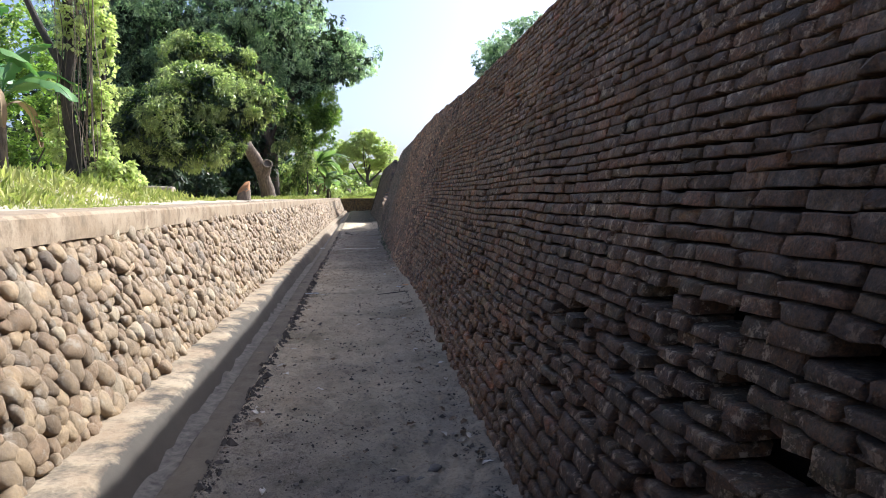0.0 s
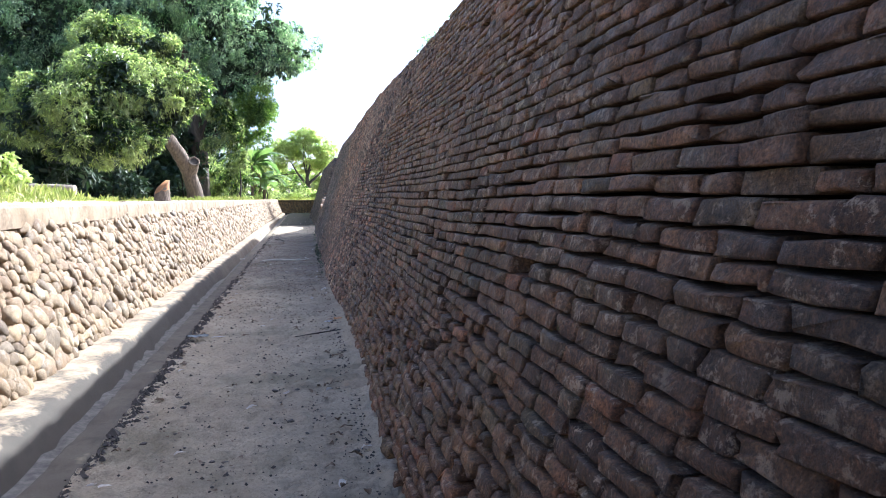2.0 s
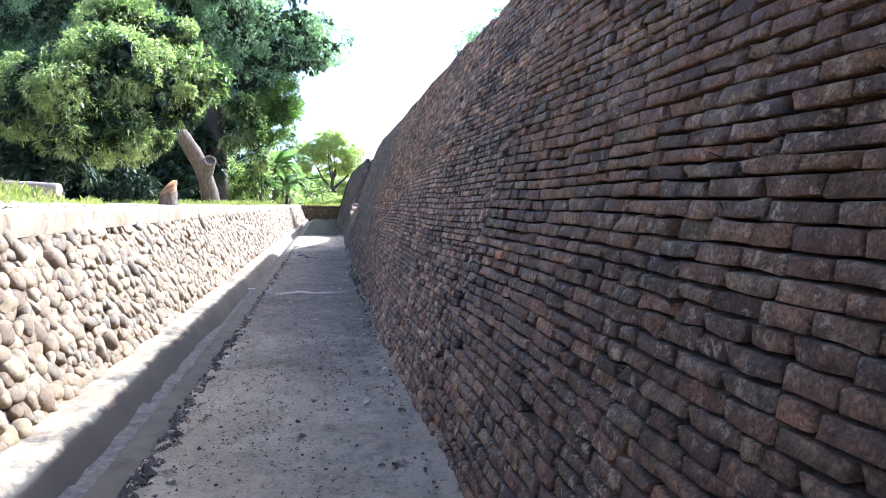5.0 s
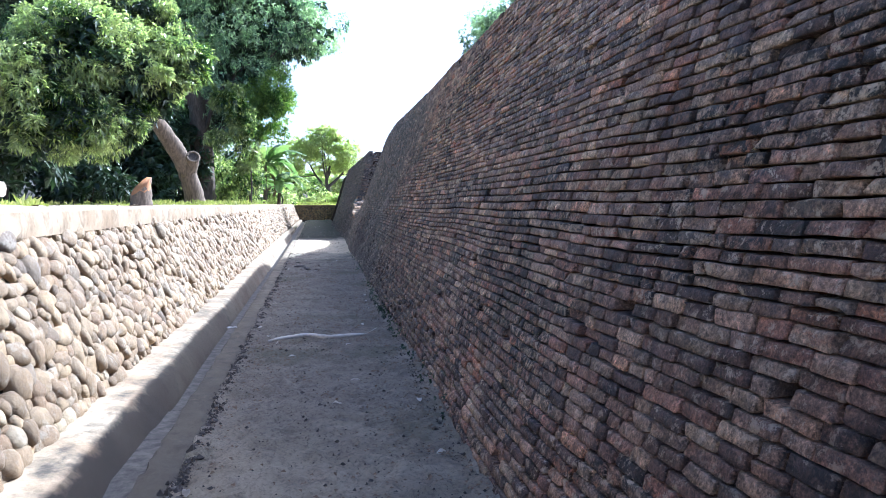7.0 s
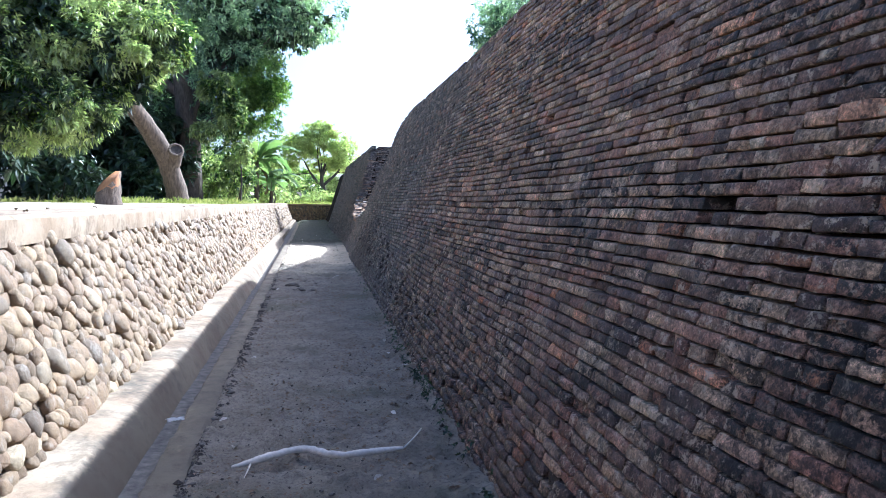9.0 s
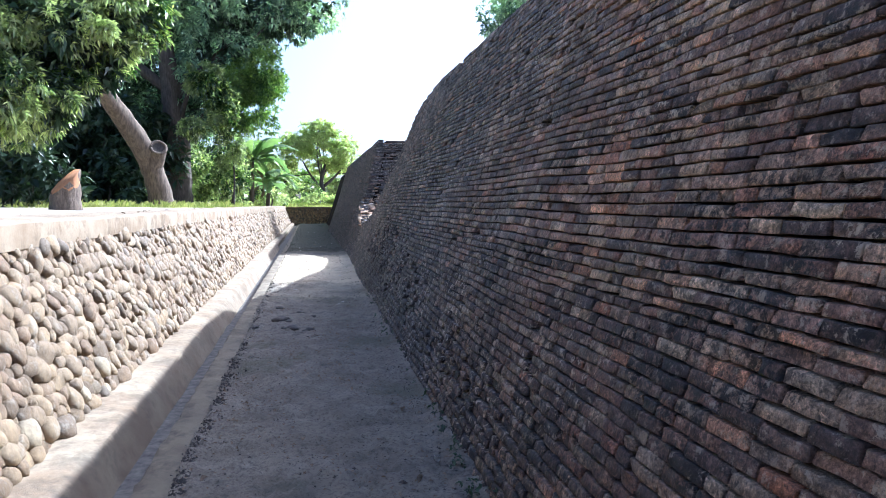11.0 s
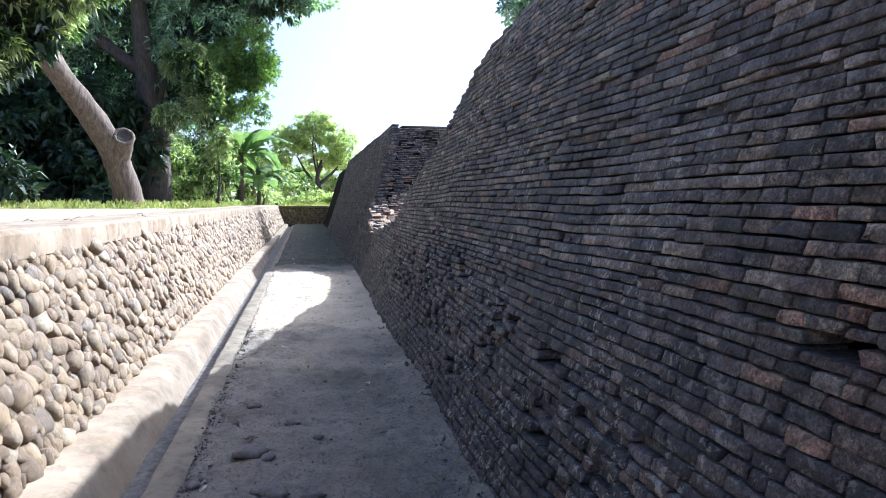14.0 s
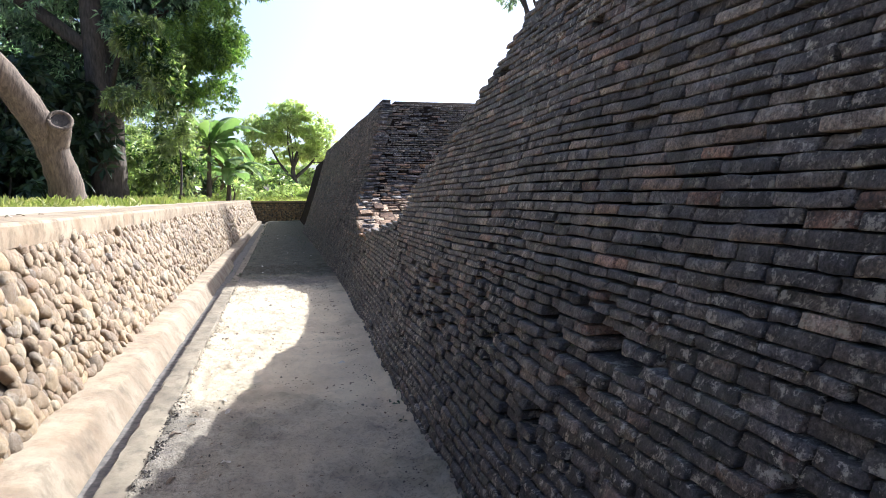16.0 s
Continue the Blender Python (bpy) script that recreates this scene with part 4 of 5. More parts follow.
# ---------- trees and plants ----------
def tree(name, label, base, trunks, lobes, tufts, leaf, bark, seed, size=0.34, slim=0.17, count=7, twigs=10, inner=0):
    """A tree as trunk, limbs and crown; trunks: paths of (x, y, z, radius)."""
    rnd = random.Random(seed)
    t = thing(name, base, label, "tree")
    for k, pts in enumerate(trunks):
        part("trunk" if k == 0 else "limb", limb(pts, 14 if k == 0 else 9, 0.07, seed + k), bark, t)
    for k in range(twigs):
        lo = lobes[rnd.randrange(len(lobes))]
        a = min(trunks, key=lambda w: math.dist(w[-1][:3], lo[:3]))
        i = len(a) - 1 - rnd.randrange(2)
        p, q = a[i], lo
        mid = [(p[j] + q[j]) / 2 + rnd.uniform(-0.5, 0.5) for j in range(3)]
        r = min(0.09, a[i][3] * 0.55)
        part("branch", limb([(*p[:3], r), (*mid, r * 0.7), (q[0], q[1], q[2], r * 0.3)], 6, 0.08, seed * 31 + k, 3), bark, t)
    part("crown", crown_mesh("crown", lobes, tufts, leaf, size, slim, count, seed), leaf, t)
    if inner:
        # inner leaves in the dark tone, so gaps in the crown read as shade
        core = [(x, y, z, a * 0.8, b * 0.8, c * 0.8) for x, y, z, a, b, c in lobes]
        part("inner_leaves", crown_mesh("inner_leaves", core, inner, UNDERLEAF, size * 1.5, slim * 1.5, count, seed + 90, (0.0, 1.0)), UNDERLEAF, t, "leaves inside the crown, coloured dark for shade")
    return t


def mango_tree():
    base = (-6.1, 50.8, 1.33)
    trunks = [
        [(-6.15, 50.9, 1.1, 0.6), (-6.2, 50.75, 1.9, 0.48), (-6.4, 50.5, 2.9, 0.44), (-6.75, 50.0, 3.9, 0.42), (-7.5, 49.0, 5.3, 0.37), (-8.3, 46.8, 6.9, 0.27), (-9.0, 43.5, 7.6, 0.16)],
        [(-7.5, 49.0, 5.3, 0.3), (-8.4, 49.2, 7.2, 0.24), (-9.2, 48.6, 9.5, 0.15)],
        [(-8.3, 46.8, 6.9, 0.2), (-7.6, 44.0, 7.0, 0.13), (-7.0, 41.5, 6.4, 0.07)],
    ]
    lobes = [(-7.6, 40.2, 6.2, 2.6, 2.3, 1.9), (-10.4, 39.6, 5.6, 2.6, 2.3, 2.1), (-6.6, 41.3, 5.4, 1.4, 1.6, 1.4), (-9.0, 39.4, 4.3, 2.2, 1.9, 1.3),
             (-7.4, 40.0, 4.2, 1.6, 1.6, 1.1), (-9.0, 42.8, 7.6, 2.4, 2.6, 1.5), (-9.4, 48.2, 9.8, 2.8, 2.6, 2.0), (-5.5, 41.2, 6.7, 1.5, 1.5, 1.3)]
    t = tree("mango_tree", "leaning mango tree with a sawn branch stub and sunlit leaf tufts", base, trunks, lobes, 19000, MANGO, BARK, 4, 0.215, 0.15, 7, 12, 5500)
    # the sawn stub beside the trunk: bark collar, dark disc for the hollow's shade
    stub = part("stub", limb([(-6.5, 50.45, 2.9, 0.42), (-6.2, 50.25, 3.35, 0.36), (-6.08, 50.0, 3.68, 0.31)], 14, 0.04, 8), BARK, t)
    face = look((-6.05, 49.93, 3.74), (-5.75, 49.0, 4.3))
    rim = [face @ Vector((0.29 * math.cos(a), 0.29 * math.sin(a), 0)) for a in (2 * math.pi * k / 18 for k in range(19))]
    part("bark_rim", tube(rim, [0.07] * 19, 8, 0.08, 5), BARK, stub, "thick rolled rim of healed bark")
    bm = bmesh.new()
    bmesh.ops.create_cone(bm, cap_ends=True, segments=20, radius1=0.25, radius2=0.25, depth=0.03, matrix=face)
    part("cut_face", bm, BARK_DARK, stub, "sawn end of the branch, a dark disc for its shaded hollow")
    return t


def big_tree():
    base = (-7.15, 61.2, 1.33)
    trunks = [
        [(-7.25, 61.2, 1.1, 0.86), (-7.3, 61.2, 2.2, 0.76), (-7.3, 61.1, 4.2, 0.74), (-7.4, 61, 6.5, 0.6), (-7.8, 60.8, 11.0, 0.36), (-8.1, 60.5, 14.8, 0.16)],
        [(-7.3, 61, 7.5, 0.3), (-5.8, 61.2, 9.0, 0.2), (-4.2, 61.0, 10.6, 0.1)],
        [(-7.3, 61, 7.5, 0.32), (-11.4, 61, 10.5, 0.24), (-15.0, 60, 12.3, 0.12)],
        [(-7.1, 61.1, 5.4, 0.2), (-5.6, 61.0, 6.6, 0.13), (-4.2, 60.9, 7.6, 0.06)],
    ]
    # the rearmost lobes are added to keep sun off the shrubs below
    lobes = [(-5.1, 62.0, 10.2, 2.9, 3.2, 2.6), (-2.8, 62.6, 13.4, 3.8, 3.6, 3.3), (-1.0, 61.8, 13.2, 2.7, 2.7, 2.3), (-8.8, 62.6, 13.5, 5.0, 4.6, 4.4), (-15, 62.6, 12.3, 5.2, 4.6, 4.2),
             (-6.8, 59.6, 16.4, 6.0, 4.6, 3.8), (-14.4, 60.2, 16.4, 6.5, 4.6, 4.2), (-21, 62, 14.0, 5.4, 4.6, 5.4), (-8.0, 63.2, 8.0, 3.0, 3.0, 2.3), (-5.6, 62.0, 6.8, 1.7, 1.8, 1.5), (-22.8, 63.2, 8.7, 5.2, 4.0, 4.0), (-16.8, 66, 6.9, 5.2, 3.4, 3.0), (-6.2, 72, 13, 3.6, 3.4, 3.4), (-11.4, 74, 14, 4.6, 3.4, 4.0), (-18, 76, 14, 6, 4.6, 4.6), (-24, 72, 17, 7, 4.6, 4.6)]
    t = tree("broad_tree", "tall spreading tree with a dark dense crown and grey trunk", base, trunks, lobes, 42000, DARKLEAF, BARK_MID, 6, 0.27, 0.19, 7, 10, 6000)
    # low bough in the lighter leaf, painting the sun on the crown's right rim
    sun_lobes = [(-2.95, 60.8, 6.9, 1.5, 1.4, 1.3), (-2.75, 60.8, 8.7, 1.5, 1.4, 1.6), (-4.2, 60.6, 7.8, 1.4, 1.3, 1.7)]
    part("young_crown", crown_mesh("young_crown", sun_lobes, 3600, SUNLEAF, 0.21, 0.18, 7, 66), SUNLEAF, t, "leaves on a low bough, coloured lighter as if in the sun")
    sprays = [(-4.5, 58.0, 6.5, 0.8, 0.8, 1.1), (-5.3, 58.0, 7.9, 1.0, 0.9, 0.9), (-5.9, 57.6, 5.4, 0.7, 0.7, 0.5)]
    part("low_sprays", crown_mesh("low_sprays", sprays, 900, MANGO, 0.26, 0.16, 8, 67), MANGO, t, "sunlit leaf sprays hanging before the trunk")
    part("bough", limb([(-7.1, 61.0, 6.0, 0.16), (-6.3, 59.6, 7.6, 0.1), (-5.3, 58.1, 7.9, 0.05), (-4.6, 58.0, 6.8, 0.02)], 8, 0.06, 9), BARK_DARK, t)
    return t


def thicket(name, label, lobes, tufts, leaf, seed, size=0.4, slim=0.2):
    t = thing(name, (lobes[0][0], lobes[0][1], 1.33), label, "shrub")
    rnd = random.Random(seed)
    for k, lo in enumerate(lobes):
        part("stem", limb([(lo[0], lo[1], 1.1, 0.07), (lo[0] + rnd.uniform(-.2, .2), lo[1], (lo[2] + 1.1) / 2, 0.05), (lo[0] + rnd.uniform(-.4, .4), lo[1], lo[2], 0.025)], 6, 0.1, seed + k, 3), BARK_DARK, t)
    part("crown", crown_mesh("crown", lobes, tufts, leaf, size, slim, 6, seed, (0.2, 1.05), 0.15), leaf, t)
    return t


def banana_leaf(length, width, arch, seed, torn=0.5):
    """One large leaf: a midrib that arches over, with a torn blade on both sides. Base at the origin, rising along +x."""
    rnd = random.Random(seed)
    n = 22
    v, f = [], []
    for i in range(n + 1):
        s = i / n
        x = length * (s - 0.32 * arch * s * s)
        z = length * (0.75 * s - arch * 1.05 * s * s)
        w = width * (math.sin(math.pi * min(1, s * 0.94 + 0.03)) ** 0.6) * (0.35 if s < 0.14 else 1)
        for side in (-1, 1):
            tear = rnd.uniform(0.75, 1.0) if rnd.random() < torn else 1.0
            v += [(x, side * 0.012, z), (x + rnd.uniform(-0.02, 0.02), side * w * 0.55, z + 0.09 * w - 0.04), (x + 0.05 * length * s, side * w * tear, z - 0.28 * w * rnd.uniform(0.6, 1.4))]
    for i in range(n):
        for k in (0, 3):
            if rnd.random() < 0.13 * torn and i > 4:
                f.append([6 * i + k, 6 * i + k + 1, 6 * i + 6 + k + 1, 6 * i + 6 + k])
                continue
            for j in (0, 1):
                f.append([6 * i + k + j, 6 * i + k + j + 1, 6 * i + 6 + k + j + 1, 6 * i + 6 + k + j])
    return np.array(v), np.array(f)


def banana_plant(base, height, leaves, seed, label, size=2.4, wide=0.12, leaf=None, drying=2):
    rnd = random.Random(seed)
    t = thing("banana_plant", base, label, "banana plant")
    x, y, z = base
    part("stem", limb([(x, y, z - 0.2, 0.17), (x + 0.05, y, z + height * 0.5, 0.13), (x + 0.1, y, z + height, 0.08)], 10, 0.04, seed), BARK, t, "pale sheathed stem")
    for k in range(leaves):
        dry = k >= leaves - drying
        v, f = banana_leaf(size * rnd.uniform(0.8, 1.15), size * (0.07 if dry else wide) * rnd.uniform(0.85, 1.15), 0.95 if dry else rnd.uniform(0.5, 0.95), seed * 50 + k, 0.8)
        me = mesh_from("leaf", v, [f], DRYBANANA if dry else leaf or BANANA)
        ob = new("leaf", me)
        ob.parent = t
        turn = k * 137.5 + rnd.uniform(-25, 25)
        ob.matrix_basis = pose(0.1, 0, height * (0.82 if dry else rnd.uniform(0.93, 1.02)), 0, rnd.uniform(-46, 12) + (38 if dry else 0), turn)
        if dry:
            tagged(ob, "dry brown hanging leaf")
    return t


def vine_tree():
    base = (-9.6, 25.0, 2.12)
    t = thing("vine_tree", base, "dark bare trunk wrapped in sunlit creepers on the bank", "tree")
    part("trunk", limb([(-9.55, 25, 1.9, 0.26), (-9.5, 25, 3.2, 0.2), (-9.62, 25, 4.8, 0.18), (-9.45, 25.1, 6.6, 0.16), (-9.6, 25.1, 9.5, 0.12), (-9.5, 25.1, 12, 0.07)], 12, 0.1, 3), BARK_DARK, t)
    part("limb", limb([(-9.55, 25.0, 5.4, 0.13), (-10.3, 25, 6.9, 0.11), (-11.0, 25, 8.6, 0.08)], 8, 0.08, 4), BARK_DARK, t)
    part("limb", limb([(-8.6, 25.6, 1.9, 0.09), (-8.75, 25.6, 4.0, 0.07), (-8.6, 25.6, 7, 0.06), (-8.75, 25.6, 10.5, 0.04)], 8, 0.08, 5), BARK_DARK, t)
    rnd = random.Random(12)
    for k in range(18):
        x0 = rnd.choice((-9.5, -8.7, -9.0)) + rnd.uniform(-0.25, 0.25)
        pts = [(x0 + rnd.uniform(-0.18, 0.18), 24.85 + rnd.uniform(-0.2, 0.2), z, 0.014) for z in (1.9, 3.4, 4.9, 6.6, 8.4, 10.5)]
        part("creeper", limb(pts, 5, 0.0, 40 + k, 3), WOOD if k % 2 else BARK, t)
    lobes = [(-8.75, 25.3, 2.9, 0.5, 0.4, 0.9), (-8.65, 25.3, 4.6, 0.4, 0.4, 1.2), (-8.6, 25.4, 6.8, 0.4, 0.4, 1.5), (-9.3, 24.9, 7.6, 0.5, 0.4, 1.5), (-8.7, 25.4, 9.4, 0.5, 0.4, 1.6), (-9.9, 25, 3.4, 0.35, 0.35, 1.1), (-8.5, 25.0, 2.4, 0.8, 0.6, 0.5), (-8.0, 25.4, 2.0, 0.6, 0.6, 0.4)]
    part("creeper_leaves", crown_mesh("creeper_leaves", lobes, 1500, PALELEAF, 0.17, 0.36, 5, 15, (0.3, 1.1), 0.2), PALELEAF, t, "yellow-green creeper leaves")
    for ob in t.children:
        ob.matrix_parent_inverse = Matrix.Translation((0.5, 0, 0)) @ ob.matrix_parent_inverse
    return t


def stump():
    t = thing("tree_stump", (-5.75, 37.8, 1.33), "freshly cut orange-brown tree stump with a slanting top", "stump")
    bm = limb([(-5.75, 37.8, 1.15, 0.40), (-5.75, 37.8, 1.5, 0.34), (-5.74, 37.8, 1.9, 0.32), (-5.73, 37.8, 2.3, 0.31)], 16, 0.07, 2)
    bmesh.ops.bisect_plane(bm, geom=bm.verts[:] + bm.edges[:] + bm.faces[:], plane_co=(-5.75, 37.7, 1.95), plane_no=(-0.55, -0.45, 0.7), clear_outer=True)
    part("trunk", bm, BARK, t)
    cut = limb([(-5.75, 37.8, 1.4, 0.30), (-5.73, 37.8, 2.3, 0.30)], 16, 0.05, 2)
    bmesh.ops.bisect_plane(cut, geom=cut.verts[:] + cut.edges[:] + cut.faces[:], plane_co=(-5.75, 37.7, 1.96), plane_no=(-0.55, -0.45, 0.7), clear_outer=True)
    bmesh.ops.contextual_create(cut, geom=[e for e in cut.edges if e.is_boundary])
    part("cut_face", cut, CUT, t, "raw orange sawn wood")
    return t


def log_bench():
    t = thing("log_bench", (-9.4, 32.6, 1.4), "bleached log lying on low blocks as a bench", "bench")
    part("log", limb([(-11.2, 33.0, 1.79, 0.21), (-10.0, 32.8, 1.81, 0.24), (-9.0, 32.6, 1.8, 0.235), (-8.2, 32.45, 1.78, 0.225), (-7.8, 32.4, 1.77, 0.2)], 16, 0.05, 6), WOOD, t)
    for x in (-10.6, -8.4):
        bm = limb([(x, 32.6, 1.15, 0.25), (x, 32.6, 1.4, 0.22), (x, 32.6, 1.62, 0.2)], 12, 0.06, int(-x * 10))
        part("support", bm, BARK, t)
    return t


def far_tree(name, label, base, lobes, tufts, seed, leaf):
    x, y, z = base
    trunks = [[(x, y, z - 0.2, 0.32), (x + 0.1, y, z + 1.4, 0.24), (x - 0.1, y, z + 2.6, 0.2), (x + 0.3, y, z + 4.2, 0.1)],
              [(x, y, z + 1.6, 0.17), (x - 1.2, y, z + 3.2, 0.1), (x - 1.9, y, z + 4.5, 0.05)], [(x, y, z + 1.9, 0.17), (x + 1.5, y, z + 3.3, 0.1), (x + 2.2, y, z + 4.8, 0.05)]]
    return tree(name, label, base, trunks, lobes, int(tufts * 2.3), leaf, BARK_DARK, seed, 0.21, 0.32, 6, 14)


def grass():
    rng = np.random.default_rng(33)
    n = 70000
    y = rng.uniform(9, 78, n)
    x = -3.6 - rng.exponential(4.0, n)
    tall = np.where(y > 44, 0.75, np.clip((-x - 3.6) / 3.0, 0.12, 1.0))
    dens = (wave(y * 1.3, x * 1.1) + rng.normal(0, 0.4, n) > 0.35 - 0.9 * (x < -5.2)) & (x > -22)
    dens &= ((y < 28) & (x < -5.1)) | (y < 17) | ((y > 46) & (rng.random(n) < 0.85))
    x, y, tall = x[dens], y[dens], tall[dens]
    m = 9000
    x2, y2 = rng.uniform(-4, 6.5, m), rng.uniform(77, 86, m)
    x, y, tall = np.concatenate([x, x2]), np.concatenate([y, y2]), np.concatenate([tall, np.full(m, 1.0)])
    bank = bank_rise(x, y)
    z = np.where(y > 76.5, 1.22, 1.31 + 0.85 * bank)
    k = len(x)
    d = rng.normal(0, 0.45, (k, 3))
    d[:, 2] = 1.0
    d /= np.linalg.norm(d, axis=1)[:, None]
    up = np.cross(d, rng.normal(0, 1, (k, 3)))
    up /= np.linalg.norm(up, axis=1)[:, None]
    ln = tall * rng.uniform(0.1, 0.34, k) * (1 + 0.9 * (wave(x * 2.3, y * 1.7, 0.6) > 0.25))
    v, q = blades(np.stack([x, y, z], 1), d, up, ln, 0.012 + 0.05 * ln, np.full(k, 0.2))
    ob = new("grass", mesh_from("grass", v, [q], GRASS, False))
    tagged(ob, "sunlit yellow-green grass and weeds on the bank", "grass", kind="stuff")


end_wall()
mango_tree()
big_tree()
vine_tree()
stump()
log_bench()
banana_plant((-10.7, 24.0, 2.1), 2.6, 8, 3, "banana plant with broad glossy leaves on the bank", 2.9, 0.17, NEARBANANA)
banana_plant((-11.4, 22.6, 2.1), 3.6, 7, 8, "banana plant with a high crown of broad leaves on the bank", 2.9, 0.17, NEARBANANA)
banana_plant((-13.2, 26.5, 2.1), 3.2, 8, 4, "taller banana plant behind on the bank", 2.7, 0.16, NEARBANANA)
banana_plant((-4.0, 70.4, 1.3), 3.3, 17, 5, "banana plant with torn and drying leaves by the far wall", 3.4, 0.2)
banana_plant((-5.4, 70.8, 1.3), 2.2, 12, 9, "leafy banana plant in the shade of the bushes", 2.6, 0.2, None, 1)
banana_plant((-3.0, 71.5, 1.3), 1.7, 13, 6, "smaller banana plant among the bushes", 2.8, 0.19, None, 1)
thicket("understory", "tangled shrubs under the tall trees, coloured dark for shade", [(-11, 60, 3.0, 3, 2, 2.2), (-13.5, 58, 3.4, 3.5, 2, 2.6), (-18, 56, 3.8, 3.5, 2.5, 2.8), (-12, 43, 3.4, 2.2, 1.6, 1.8), (-16, 44, 2.8, 3, 2, 1.8), (-12, 66, 4.2, 3.4, 2, 3.4), (-15, 64, 5, 5, 2.5, 4.2), (-22, 60, 6, 5, 3, 5), (-11, 50, 2.4, 2.2, 1.5, 1.3), (-27, 52, 7, 5, 3, 6), (-6.5, 72.5, 3.2, 2.4, 1.0, 2.2), (-11, 68, 7, 3.5, 1.5, 3), (-12, 69, 8, 4, 1.5, 4), (-9, 61, 2.6, 1.4, 1.2, 1.6), (-8.2, 60, 4.6, 1.7, 1.2, 2.2), (-10.5, 58.5, 5.5, 2.4, 1.3, 2.2), (-18, 68, 9, 5, 2, 5), (-10, 57, 2.4, 2, 1.2, 1.4)], 11000, UNDERLEAF, 51, 0.5, 0.24)
thicket("bush", "green bush beside the tree trunks", [(-4.6, 62, 3.0, 1.3, 1.2, 1.7), (-4.2, 60, 4.6, 1.0, 1.0, 1.6), (-5.4, 64, 2.4, 1.4, 1.2, 1.1), (-6.8, 66, 3.4, 1.6, 1.2, 1.8)], 1500, MANGO, 52, 0.28, 0.2)
thicket("bush", "green bush behind the banana plants", [(-6.5, 74, 3.0, 2.2, 1.5, 2.2), (-9.5, 72, 3.2, 2.4, 1.5, 2.4), (-3.0, 74.5, 2.4, 1.4, 1, 1.2), (-0.8, 82, 2.4, 2.0, 1.2, 1.4), (-12, 70, 3.4, 2.5, 2, 2.8), (-5, 84, 3.2, 3, 1.5, 2.4), (-10, 82, 3.8, 3.5, 1.5, 3), (1.5, 100, 3, 3, 1.5, 2), (6, 102, 3, 3.5, 1.5, 2.2), (-3, 104, 3.4, 4, 1.5, 2.6)], 3400, MANGO, 53, 0.36, 0.22)
thicket("bush", "tangled yellow-green bushes and creepers on the bank", [(-11.2, 27.5, 3.4, 1.4, 0.9, 1.6), (-13, 28.5, 4.4, 1.8, 1.0, 2.4), (-10.6, 28, 5.4, 0.9, 0.7, 1.4), (-15, 28, 4.5, 2.0, 1, 2.6), (-12.2, 29, 7, 1.6, 1, 1.8)], 1500, SUNLEAF, 55, 0.22, 0.3)
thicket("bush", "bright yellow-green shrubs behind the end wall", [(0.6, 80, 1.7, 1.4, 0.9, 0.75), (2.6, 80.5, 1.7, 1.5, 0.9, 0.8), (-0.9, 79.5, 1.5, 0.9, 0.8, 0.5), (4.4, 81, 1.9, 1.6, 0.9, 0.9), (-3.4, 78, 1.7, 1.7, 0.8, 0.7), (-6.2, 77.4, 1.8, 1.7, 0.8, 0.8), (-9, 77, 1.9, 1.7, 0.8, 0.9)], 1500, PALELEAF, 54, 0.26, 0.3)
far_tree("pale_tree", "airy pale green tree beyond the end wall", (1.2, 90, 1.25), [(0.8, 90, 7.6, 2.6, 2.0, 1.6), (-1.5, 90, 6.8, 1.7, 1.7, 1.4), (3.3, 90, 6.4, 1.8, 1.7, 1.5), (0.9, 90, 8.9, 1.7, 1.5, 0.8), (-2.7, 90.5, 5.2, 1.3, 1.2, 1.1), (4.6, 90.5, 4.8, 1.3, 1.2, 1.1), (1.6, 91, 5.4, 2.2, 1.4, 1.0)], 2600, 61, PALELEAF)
thicket("bush", "pale green bushes beyond the airy tree, haze put into their colour", [(-2.5, 99, 3.4, 2.6, 1.3, 2.2), (1.2, 99, 3.3, 2.4, 1.3, 2.0), (4.6, 99, 3.6, 2.6, 1.3, 2.3), (8.5, 99, 3.4, 2.6, 1.3, 2.0)], 1900, PALELEAF, 56, 0.3, 0.3)
far_tree("pale_tree", "lower pale green tree behind the banana plants", (-3.4, 97, 1.25), [(-3.4, 97, 5.0, 2.4, 2.0, 1.7), (-5.8, 97, 5.4, 2.0, 2, 1.7), (-1.2, 97, 4.2, 1.8, 1.8, 1.3)], 900, 62, SUNLEAF)
far_tree("tree", "green tree in the distance among the bushes", (-9, 92, 1.25), [(-9, 92, 6.5, 3.5, 2.5, 3), (-13, 90, 6, 3.5, 2.5, 3.2), (-5.5, 94, 5, 2.6, 2, 2.2)], 1400, 63, MANGO)
far_tree("tree", "leafy tree on the bank beyond the bananas", (-20, 36, 1.6), [(-19, 36, 6, 4, 3, 3.6), (-24, 38, 8, 5, 4, 5), (-17, 34, 3.4, 2.6, 2, 1.7), (-28, 30, 6, 5, 4, 5), (-21, 40, 11, 5, 4, 4)], 2600, 64, MANGO)
